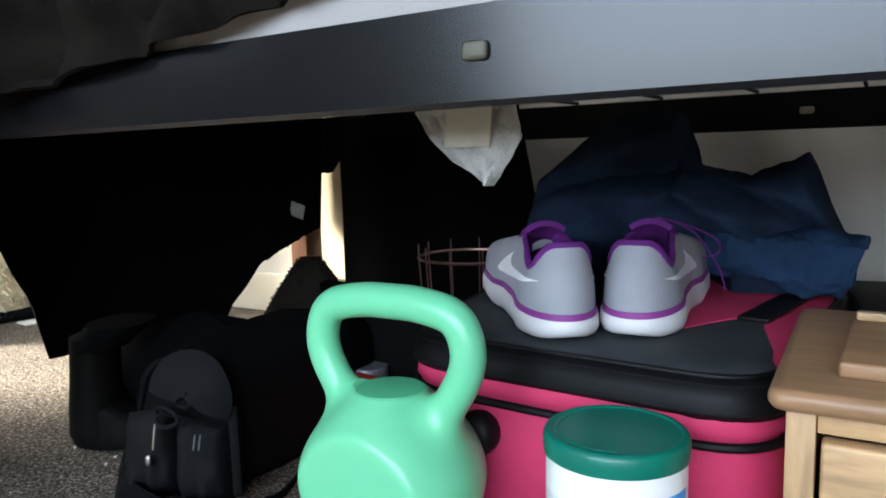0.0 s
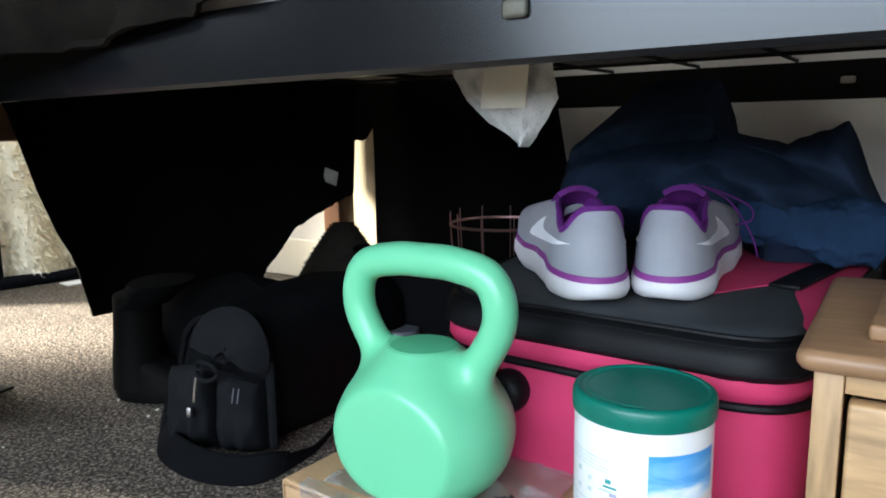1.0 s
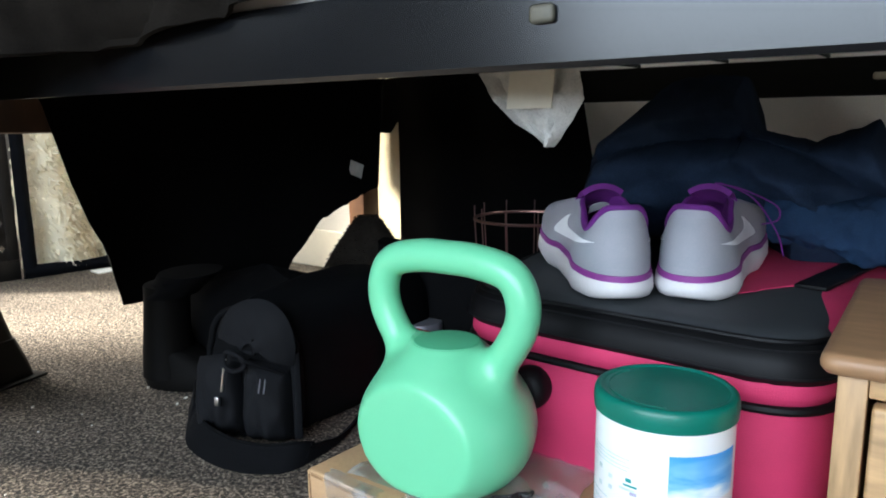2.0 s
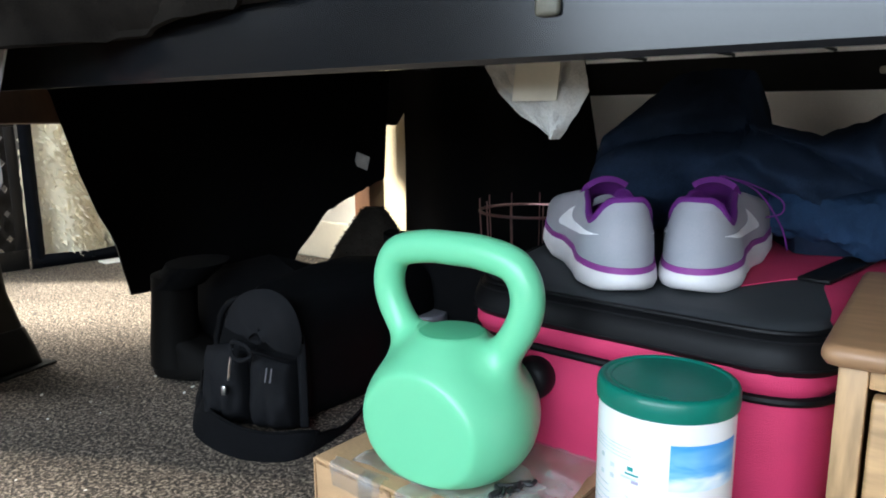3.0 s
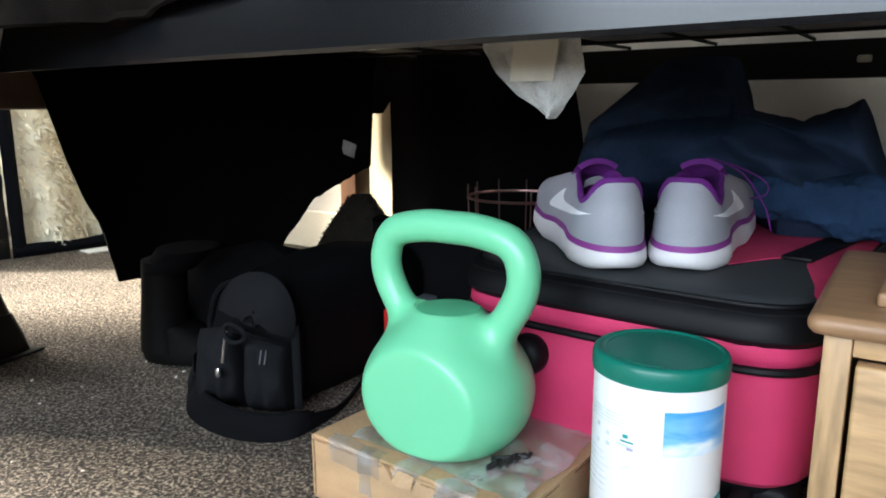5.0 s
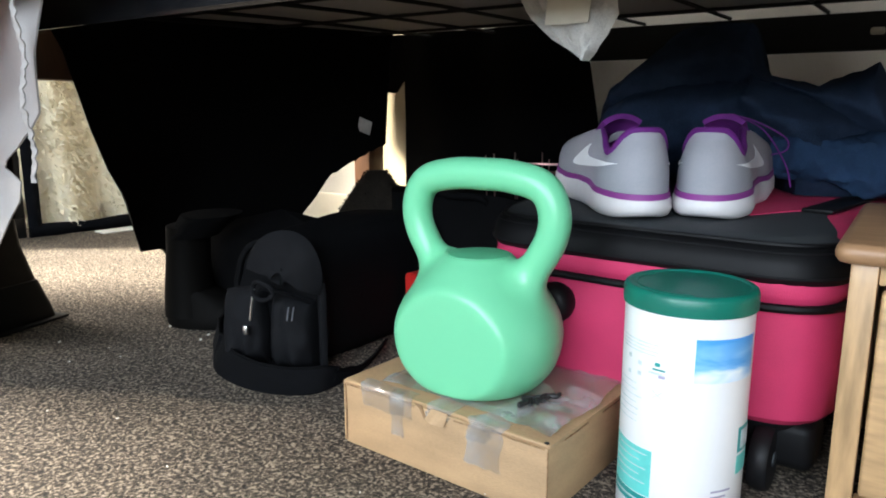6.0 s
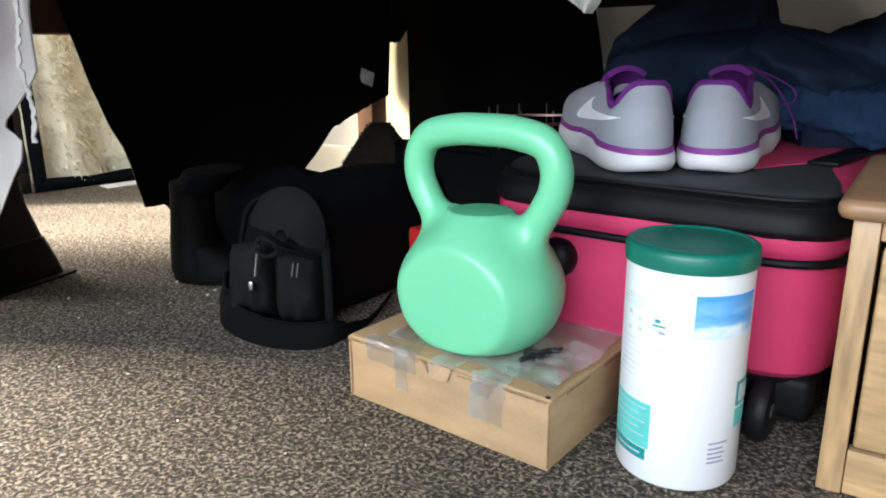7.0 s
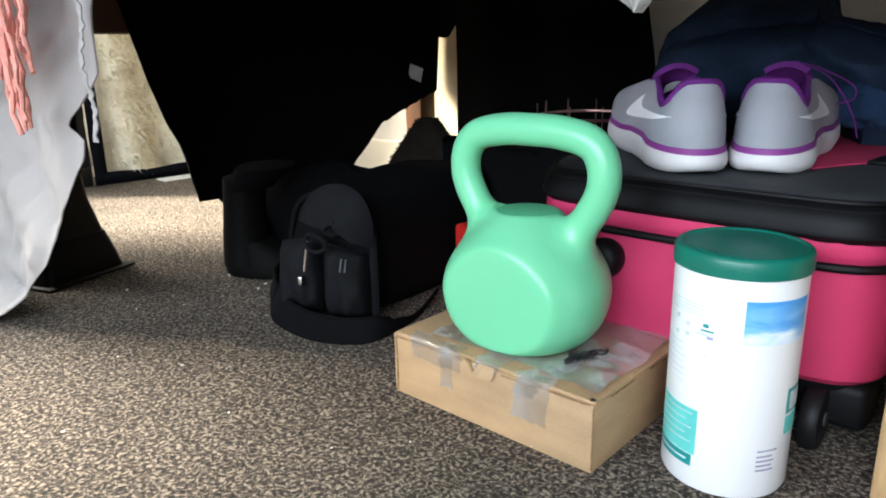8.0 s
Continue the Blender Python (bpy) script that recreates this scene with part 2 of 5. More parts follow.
def box(x0, y0, z0, x1, y1, z1, bevel=0.0, seg=2, bm=None):
    bm = bm or bmesh.new()
    made = bmesh.ops.create_cube(bm, size=1, matrix=Matrix.Translation(((x0 + x1) / 2, (y0 + y1) / 2, (z0 + z1) / 2)) @ Matrix.Diagonal((x1 - x0, y1 - y0, z1 - z0, 1)))
    if bevel:
        edges = list({e for v in made["verts"] for e in v.link_edges})
        bmesh.ops.bevel(bm, geom=edges, offset=bevel, segments=seg, profile=0.5, affect="EDGES")
    return bm


def rounded(points, r, n=6):
    """A closed outline with each corner rounded by r."""
    out = []
    for i, p in enumerate(points):
        p, a, b = Vector(p), Vector(points[i - 1]), Vector(points[(i + 1) % len(points)])
        rr = r[i] if isinstance(r, (list, tuple)) else r
        s, e = p + (a - p).normalized() * rr, p + (b - p).normalized() * rr
        for k in range(n + 1):
            t = k / n
            out.append(s * (1 - t) ** 2 + p * 2 * t * (1 - t) + e * t * t)
    return out


def stack(rings, bm=None, cap=True, closed=True):
    """Skins a list of equal-length rings of points."""
    bm = bm or bmesh.new()
    rows = [[bm.verts.new(p) for p in ring] for ring in rings]
    n = len(rows[0])
    for a, b in zip(rows, rows[1:]):
        for i in range(n if closed else n - 1):
            j = (i + 1) % n
            bm.faces.new((a[i], a[j], b[j], b[i]))
    if cap:
        bm.faces.new(rows[0])
        bm.faces.new(rows[-1])
    return bm


def lathe(profile, seg=48, bm=None):
    return stack([[(r * math.cos(2 * math.pi * k / seg), r * math.sin(2 * math.pi * k / seg), z) for k in range(seg)] for r, z in profile], bm)


def smooth_line(points, n=8, closed=False):
    """A Catmull-Rom line through the points."""
    pts = [Vector(p) for p in points]
    out, m = [], len(pts)
    for i in range(m if closed else m - 1):
        g = (lambda k: pts[k % m]) if closed else (lambda k: pts[max(0, min(m - 1, k))])
        a, b, c, d = g(i - 1), g(i), g(i + 1), g(i + 2)
        for k in range(n):
            t = k / n
            out.append(0.5 * ((2 * b) + (c - a) * t + (2 * a - 5 * b + 4 * c - d) * t * t + (3 * b - a - 3 * c + d) * t ** 3))
    if not closed:
        out.append(pts[-1])
    return out


def tube(points, radius, seg=10, bm=None, closed=False, flat=1.0, up=None):
    """A round (or flattened) bar along a line; radius may be a list."""
    bm = bm or bmesh.new()
    pts = [Vector(p) for p in points]
    n = len(pts)
    rings, last = [], Vector(up) if up else None
    for i, p in enumerate(pts):
        a = pts[i - 1] if (i or closed) else pts[0]
        b = pts[(i + 1) % n] if (i < n - 1 or closed) else pts[-1]
        d = (b - a).normalized()
        if last is None:
            last = d.orthogonal()
        u = (last - d * last.dot(d))
        u = u.normalized() if u.length > 1e-6 else d.orthogonal().normalized()
        w = d.cross(u)
        last = u
        r = radius[i] if isinstance(radius, (list, tuple)) else radius
        rings.append([p + (u * math.cos(2 * math.pi * k / seg) * flat + w * math.sin(2 * math.pi * k / seg)) * r for k in range(seg)])
    if closed:
        rings.append(rings[0])
        rows = [[bm.verts.new(q) for q in ring] for ring in rings[:-1]]
        for a, b in zip(rows, rows[1:] + rows[:1]):
            for i in range(seg):
                bm.faces.new((a[i], a[(i + 1) % seg], b[(i + 1) % seg], b[i]))
        return bm
    return stack(rings, bm)


def cloth(fn, nu, nv, thick=0.003, bm=None):
    """A sheet of fabric with thickness: fn(u, v) gives a point, u and v from 0 to 1."""
    bm = bm or bmesh.new()
    P = [[Vector(fn(i / nu, j / nv)) for j in range(nv + 1)] for i in range(nu + 1)]
    front, back = [], []
    for i in range(nu + 1):
        fr, bk = [], []
        for j in range(nv + 1):
            du = P[min(nu, i + 1)][j] - P[max(0, i - 1)][j]
            dv = P[i][min(nv, j + 1)] - P[i][max(0, j - 1)]
            nn = du.cross(dv)
            nn = nn.normalized() if nn.length > 1e-9 else Vector((0, 0, 1))
            fr.append(bm.verts.new(P[i][j]))
            bk.append(bm.verts.new(P[i][j] - nn * thick))
        front.append(fr)
        back.append(bk)
    for i in range(nu):
        for j in range(nv):
            bm.faces.new((front[i][j], front[i + 1][j], front[i + 1][j + 1], front[i][j + 1]))
            bm.faces.new((back[i][j], back[i][j + 1], back[i + 1][j + 1], back[i + 1][j]))
    for i in range(nu):
        bm.faces.new((front[i][0], back[i][0], back[i + 1][0], front[i + 1][0]))
        bm.faces.new((front[i][nv], front[i + 1][nv], back[i + 1][nv], back[i][nv]))
    for j in range(nv):
        bm.faces.new((front[0][j], front[0][j + 1], back[0][j + 1], back[0][j]))
        bm.faces.new((front[nu][j], back[nu][j], back[nu][j + 1], front[nu][j + 1]))
    return bm


def wob(x, y=0.0, z=0.0):
    return noise.noise(Vector((x, y, z)))


def lerp_list(values, t):
    """Value at t (0 to 1) along an even list, smoothly."""
    k = t * (len(values) - 1)
    i = min(len(values) - 2, int(k))
    f = k - i
    f = f * f * (3 - 2 * f)
    return values[i] * (1 - f) + values[i + 1] * f


# ---- the room ----
setting("floor", box(-2.75, -2.1, -0.05, 1.9, 1.55, 0.0), CARPET, "mottled beige, grey and brown loop-pile carpet floor", "floor")
setting("wall_north", box(-2.75, 1.55, 0.0, 1.9, 1.67, 2.5), WALL, "plain cream-painted wall behind the bed", "wall")
setting("baseboard", box(-2.75, 1.535, 0.0, -0.2, 1.549, 0.11, 0.004), BASE, "cream-painted wooden baseboard along the wall", "baseboard")
setting("trim", box(-1.228, 1.522, 0.1105, -1.112, 1.5495, 2.05, 0.004), TRIM, "cream-painted wooden door trim on the wall", "trim")
setting("wall_east", box(1.9, -2.1, 0.0, 2.02, 1.67, 2.5), WALL_DARK, "unseen wall, kept dark to cut fill light", "wall")


def wall_with_window(name, label, along_x, at, lo, hi, w0, w1, z0, z1, outward):
    """A wall with a window opening through it."""
    bm = bmesh.new()
    a, b = sorted((at, at + outward))
    for p, q, s, t in ((lo, w0, 0, 2.5), (w1, hi, 0, 2.5), (w0, w1, 0, z0), (w0, w1, z1, 2.5)):
        if along_x:
            box(p, a, s, q, b, t, bm=bm)
        else:
            box(a, p, s, b, q, t, bm=bm)
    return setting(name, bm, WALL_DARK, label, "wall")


# unseen dark walls; openings and pier placed to shape daylight and sun patches
wall_with_window("wall_south", "unseen wall kept dark, with a wide window opening", True, -2.1, -2.75, 1.9, -1.50, 1.75, 0.52, 1.92, -0.12)
wall_with_window("wall_west", "unseen wall kept dark, with a tall window opening", False, -2.75, -2.22, -0.75, -1.85, -1.10, 0.95, 2.44, -0.12)
wall_with_window("wall_west_2", "unseen wall kept dark, with a tall window opening", False, -2.75, -0.75, 1.67, -0.35, 0.42, 0.95, 2.44, -0.12)
setting("ceiling", box(-2.87, -2.22, 2.5, 2.02, 1.67, 2.6), CEIL, "plain white-painted ceiling", "ceiling")


def window_frame(name, m, w, h):
    ob = thing(name, "white-framed window with clear panes letting in daylight", "window", m, kind="structure")
    for x0, z0, x1, z1 in ((0, 0, w, 0.05), (0, h - 0.05, w, h), (0, 0.05, 0.05, h - 0.05), (w - 0.05, 0.05, w, h - 0.05), (w / 2 - 0.025, 0.05, w / 2 + 0.025, h - 0.05)):
        part("window_frame", box(x0, 0.03, z0, x1, 0.08, z1, 0.004), WHITE, ob)
    return ob


window_frame("window_1", pose(-1.50, -2.22, 0.52), 3.25, 1.4)
window_frame("window_2", pose(-2.75, -1.85, 0.95, 0, 0, 90), 0.75, 1.49)
window_frame("window_3", pose(-2.75, -0.35, 0.95, 0, 0, 90), 0.77, 1.49)


# ---- the bed ----
def bed():
    ob = thing("bed", "bed with grey steel rails, wire base and brown foot posts", "bed", pose(0, 0, 0))
    # front rail: upright plate with a turned-in lower lip
    prof = [(0.460, 0.5005), (0.460, 0.4475), (0.4615, 0.4440), (0.4650, 0.4440), (0.4650, 0.4470), (0.4645, 0.5005)]
    rail = part("side_rail", stack([[(x, y, z) for y, z in prof] for x in (-1.24, -0.6, 0.0, 0.85)]), RAIL, ob, "grey powder-coated steel rail", smooth=False)
    plug = part("bolt_cover", box(-0.0080, -0.003, -0.0055, 0.0080, 0.001, 0.0055, 0.0030, 3), BOLT, rail, "dull zinc bolt cover", m=pose(-0.186, 0.459, 0.475))
    prof = [(1.430, 0.512), (1.430, 0.452), (1.433, 0.450), (1.455, 0.450), (1.455, 0.454), (1.436, 0.455), (1.436, 0.512)]
    rail = part("side_rail", stack([[(x, y, z) for y, z in prof] for x in (-1.20, 0.0, 0.85)]), RAIL_BLACK, ob, "black steel rail")
    part("bolt", box(-0.011, -0.004, -0.006, 0.011, 0.001, 0.006, 0.004, 3), BOLT_PALE, rail, m=pose(-0.083, 1.429, 0.480))
    # wire base
    for k in range(13):
        x = -1.15 + k * 0.16
        part("cross_wire", tube([(x, 0.468, 0.497), (x + 0.02, 0.95, 0.510), (x + 0.03, 1.432, 0.515)], 0.0035, 6), RAIL_BLACK, ob)
    for k in range(4):
        y = 0.60 + k * 0.22
        part("long_wire", tube([(-1.15, y, 0.512), (0.80, y, 0.512)], 0.003, 6), RAIL_BLACK, ob)
    # wooden foot end
    part("post", box(-1.305, 0.478, 0.15, -1.245, 0.532, 0.62, 0.005), LEG_GREY, ob, "dark taupe front foot post")
    part("post", box(-1.212, 1.400, 0.0, -1.160, 1.460, 0.62, 0.005), WOOD_BROWN, ob, "brown wooden rear foot post")
    part("foot_panel", box(-1.315, 0.55, 0.402, -1.285, 1.42, 0.62, 0.006), WOOD_BROWN, ob, "brown wooden foot panel")
    part("post", box(0.85, 0.46, 0.0, 0.90, 0.52, 0.62, 0.005), WOOD_BROWN, ob)
    part("post", box(0.85, 1.40, 0.0, 0.90, 1.46, 0.62, 0.005), WOOD_BROWN, ob)
    return ob


def mattress():
    ob = thing("mattress", "mattress in a white fitted cotton sheet on the bed", "mattress", pose(0, 0, 0))
    out = rounded([(-1.22, 0.468), (0.84, 0.468), (0.84, 1.36), (-1.22, 1.36)], 0.06)
    rings = []
    for z, s in ((0.520, 0.004), (0.523, 0.0), (0.60, -0.003), (0.70, -0.002), (0.735, 0.01), (0.745, 0.04)):
        rings.append([(p.x + (0.012 * wob(p.x * 6, p.y * 6, z * 9)) * 0.4 - s * (p.x + 0.19), p.y - s * (p.y - 0.95), z) for p in out])
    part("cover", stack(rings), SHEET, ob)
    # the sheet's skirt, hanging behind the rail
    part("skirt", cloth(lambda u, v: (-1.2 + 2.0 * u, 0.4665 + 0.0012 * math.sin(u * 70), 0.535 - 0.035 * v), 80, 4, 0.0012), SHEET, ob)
    return ob


def bed_riser():
    ob = thing("bed_riser", "flared black plastic bed riser under the bed post", "bed riser", pose(-1.262, 0.522, 0, 0, 0, 14))
    sq = [(-1, -1), (1, -1), (1, 1), (-1, 1)]
    def ring(h, z, r):
        return [(p.x, p.y, z) for p in rounded([(a * h, b * h) for a, b in sq], r)]
    part("base", stack([ring(0.074, 0, 0.012), ring(0.076, 0.004, 0.012), ring(0.072, 0.03, 0.014), ring(0.062, 0.070, 0.016), ring(0.058, 0.072, 0.016)]), RISER, ob)
    part("cup", stack([ring(0.060, 0.070, 0.016), ring(0.048, 0.13, 0.014), ring(0.044, 0.185, 0.012), ring(0.038, 0.187, 0.012), ring(0.034, 0.160, 0.012)]), LEG_GREY, ob, "dark taupe cup of the riser")
    part("foot_flange", box(0.03, -0.085, 0, 0.088, 0.088, 0.005, 0.002), RISER, ob)


def bedspread():
    zs = [0.004, 0.02, 0.058, 0.107, 0.157, 0.207, 0.255, 0.276, 0.292, 0.306, 0.350, 0.422, 0.62]
    xs = [-1.09, -1.06, -1.01, -0.945, -0.909, -0.851, -0.812, -0.806, -0.836, -0.820, -0.766, -0.754, -0.750]
    def side(z):
        return float(np.interp(z, zs, xs))
    ob = thing("bedspread", "white cotton bedspread with scalloped trim hanging to the carpet", "bedspread", pose(0, 0, 0))
    def fn(u, v):
        z = 0.004 + 0.616 * (1 - v)
        x = -1.37 + (side(z) + 1.37) * u
        fall = 1 - z / 0.62
        fold = 0.013 * math.sin((x + 0.35 * z) * 34 + 2.5 * wob(x * 4, z * 5)) + 0.012 * wob(x * 9 + z * 4, z * 6, 1) + 0.010 * (0.5 - abs(wob((x - 0.5 * z) * 16, (z + 0.4 * x) * 11, 4))) + 0.005 * wob(x * 40, z * 34, 6)
        y = 0.440 - 0.035 * min(1, fall * 3) - 0.028 * fall + fold * (0.25 + fall) * min(1.0, 0.35 + (1 - u) * 9)
        if z < 0.05:
            y -= 0.04 * (0.05 - z) / 0.05
        return (x + 0.03 * wob(z * 7, x * 5) * min(1.0, (1 - u) * 5), y, z)
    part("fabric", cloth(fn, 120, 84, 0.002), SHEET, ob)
    trim = []
    for k in range(150):
        z = 0.52 - k * 0.00162
        trim.append((-0.7475 - 0.004 * math.sin((0.5 - z) * 11) + 0.0026 * abs(math.sin(k * 0.52)) + 0.0015 * wob(k * 0.3), 0.376 + 0.003 * math.sin(k * 0.11), z))
    def lace(u, v):
        i = min(len(trim) - 1, int(u * (len(trim) - 1)))
        p = trim[i]
        return (p[0] - 0.008 * (1 - v), p[1] + 0.0012 * math.sin(i * 0.6) * v, p[2])
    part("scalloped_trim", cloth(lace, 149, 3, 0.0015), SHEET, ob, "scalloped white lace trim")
    # knotted coral tassels
    rnd = random.Random(3)
    throw = thing("throw_blanket", "coral pink throw with a tasselled fringe over the bedspread", "throw blanket", pose(0, 0, 0))
    part("edge_band", cloth(lambda u, v: (-1.37 + 0.59 * u, 0.355 - 0.006 * math.sin(u * 40) - 0.01 * v, 0.62 - 0.16 * v + 0.006 * math.sin(u * 50)), 40, 8, 0.006), PINK_YARN, throw)
    for k in range(100):
        x = -1.355 + k * 0.0056 + rnd.uniform(-0.003, 0.003)
        n = 0.09 + rnd.random() * 0.10
        pts, rad = [], []
        for i in range(18):
            t = i / 17
            pts.append((x + 0.014 * wob(k * 3.1, t * 4) + 0.002 * math.sin(i * 2.1 + k), 0.340 - 0.009 * math.sin(k * 1.9) + 0.006 * wob(t * 4, k * 1.7), 0.475 - n * t))
            rad.append(0.0019 + 0.0013 * abs(math.sin(i * 1.3 + k)) + 0.0005 * (1 - t))
        part("tassel", tube(pts, rad, 6), PINK_YARN, throw)


def bed_skirt():
    ob = thing("bed_skirt", "dark taupe bed skirt hanging behind the white bedspread", "bed skirt", pose(0, 0, 0))
    def fn(u, v):
        x = -1.26 + 0.325 * u
        low = 0.165 + 0.05 * u + 0.006 * math.sin(x * 60)
        z = 0.50 + (low - 0.50) * v
        return (x - 0.015 * v * u, 0.4545 - 0.010 * abs(math.sin(x * 38)) * v, z)
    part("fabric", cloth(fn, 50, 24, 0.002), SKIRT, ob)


def blanket():
    xs = [-1.3, -0.95, -0.70, -0.55, -0.46, -0.38, -0.30, -0.24]
    zs = [0.450, 0.456, 0.472, 0.486, 0.498, 0.507, 0.520, 0.540]
    def fn(u, v):
        x = -1.28 + 1.06 * u
        b = float(np.interp(x, xs, zs)) + 0.003 * wob(x * 16)
        if v < 0.45:
            k = v / 0.45
            return (x, 0.62 - 0.16 * k, 0.765 + 0.012 * wob(x * 8, k * 4))
        k = (v - 0.45) / 0.55
        z = 0.765 + (b - 0.765) * k
        lump = 0.012 * math.sin(x * 24 + 5 * k) + 0.018 * wob(x * 13, z * 20, 2) + 0.010 * wob(x * 34, z * 40, 5)
        return (x, 0.452 - 0.095 * min(1.0, max(0.0, (-0.58 - x) / 0.16)) * min(1.0, 3 * k) - 0.020 * math.sin(math.pi * min(1, k * 1.1)) - abs(lump) * (0.3 + 0.7 * k) + 0.006 * k, z)
    ob = thing("blanket", "rumpled near-black blanket lying over the mattress edge", "blanket", pose(0, 0, 0))
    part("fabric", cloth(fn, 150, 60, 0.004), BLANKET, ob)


def mattress_label():
    ob = thing("mattress_label", "pale fabric corner with a paper patch hanging under the bed", "label", pose(0, 0, 0))
    rows = [(0.490, -0.314, -0.226), (0.452, -0.314, -0.225), (0.431, -0.300, -0.220), (0.412, -0.277, -0.233), (0.400, -0.259, -0.240), (0.3935, -0.2485, -0.2475)]
    zz = [r[0] for r in rows][::-1]
    def fn(u, v):
        z = 0.490 - 0.096 * v
        a = float(np.interp(z, zz, [r[1] for r in rows][::-1]))
        b = float(np.interp(z, zz, [r[2] for r in rows][::-1]))
        x = a + (b - a) * u
        return (x, 0.598 + 0.008 * math.sin(u * 5.5 + v) * v + 0.005 * wob(u * 6, v * 6) + 0.003 * wob(u * 15, v * 13, 2) - 0.012 * v * (1 - u), z)
    part("fabric", cloth(fn, 24, 26, 0.0008), TAG, ob)
    part("paper_patch", cloth(lambda u, v: (-0.278 + 0.040 * u - 0.004 * v, 0.5845 + 0.003 * math.sin(u * 3), 0.462 - 0.038 * v), 6, 6, 0.0008), TAG_PATCH, ob, "cream paper patch")


def jacket():
    ys = [0.66, 0.68, 0.709, 0.735, 0.757, 0.768, 0.772, 0.812, 0.83, 0.95, 1.08, 1.125, 1.153, 1.174, 1.21, 1.263, 1.332, 1.336]
    zs = [0.50, 0.451, 0.321, 0.245, 0.196, 0.12, 0.090, 0.090, 0.06, 0.030, 0.075, 0.140, 0.175, 0.212, 0.232, 0.253, 0.276, 0.50]
    def fn(u, v):
        y = 0.662 + 0.674 * u
        b = float(np.interp(y, ys, zs))
        if y > 1.09:
            b += 0.006 * wob(y * 40, 3) + 0.004 * wob(y * 90, 1)
        z = 0.525 + (b - 0.525) * v
        x = -1.2445 + (y - 0.68) * 0.316 + 0.012 * math.sin(y * 26 + z * 5) * min(1, v * 2) + 0.010 * wob(y * 7, z * 7)
        return (x, y, z)
    ob = thing("jacket", "black cotton jacket hanging at the foot of the bed", "jacket", pose(0, 0, 0))
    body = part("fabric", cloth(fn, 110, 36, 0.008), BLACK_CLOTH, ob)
    m = pose(-1.052, 1.258, 0.318, 0, 12, 40)
    part("white_tag", cloth(lambda u, v: (0.030 * u - 0.015, -0.012 + 0.003 * math.sin(3 * u), 0.014 - 0.030 * v - 0.006 * u), 4, 4, 0.001), TAG, ob, "small white cloth tag", m=m)
    # printed ring and bars, worn to dark grey
    ring = bmesh.new()
    tube([(0.018 * math.cos(k * math.pi / 12), 0, 0.022 * math.sin(k * math.pi / 12)) for k in range(24)], 0.003, 6, ring, closed=True)
    part("printed_ring", ring, BAG_PANEL, ob, "faded grey printed ring", m=pose(-1.140, 0.985, 0.150, 0, 0, 72))
    for k in range(4):
        part("printed_bar", box(-0.008, -0.001, -0.007, 0.008, 0.001, 0.007), BAG_PANEL, ob, m=pose(-1.158 + 0.0075 * k, 0.930 + 0.024 * k, 0.112, 0, 0, 72))


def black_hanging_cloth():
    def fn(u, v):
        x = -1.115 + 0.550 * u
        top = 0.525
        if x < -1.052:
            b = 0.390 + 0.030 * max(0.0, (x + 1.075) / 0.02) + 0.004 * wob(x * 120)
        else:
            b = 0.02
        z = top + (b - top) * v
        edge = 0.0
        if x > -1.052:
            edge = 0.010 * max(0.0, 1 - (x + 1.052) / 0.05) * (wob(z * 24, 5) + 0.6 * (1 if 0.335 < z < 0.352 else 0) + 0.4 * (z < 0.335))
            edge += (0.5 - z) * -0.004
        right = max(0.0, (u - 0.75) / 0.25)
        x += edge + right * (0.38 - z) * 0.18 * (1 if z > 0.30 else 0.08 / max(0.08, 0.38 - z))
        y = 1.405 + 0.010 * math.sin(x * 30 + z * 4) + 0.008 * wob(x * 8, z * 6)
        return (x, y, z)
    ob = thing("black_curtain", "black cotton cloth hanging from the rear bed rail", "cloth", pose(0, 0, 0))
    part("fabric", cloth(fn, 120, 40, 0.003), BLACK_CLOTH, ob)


def white_hanging_sheet():
    def fn(u, v):
        x = -0.70 + 1.5 * u
        z = 0.70 - 0.60 * v
        y = 1.524 + 0.010 * math.sin(15 * (x + 0.9 * z) + 2 * wob(x * 3, z * 3)) + 0.010 * wob(x * 7 + z * 6, z * 3) + 0.003 * wob(x * 22 + z * 20, z * 6)
        return (x, y, z)
    ob = thing("draped_sheet", "white cotton sheet draped in slanting folds down the wall", "sheet", pose(0, 0, 0))
    part("fabric", cloth(fn, 90, 30, 0.003), SHEET_BACK, ob)


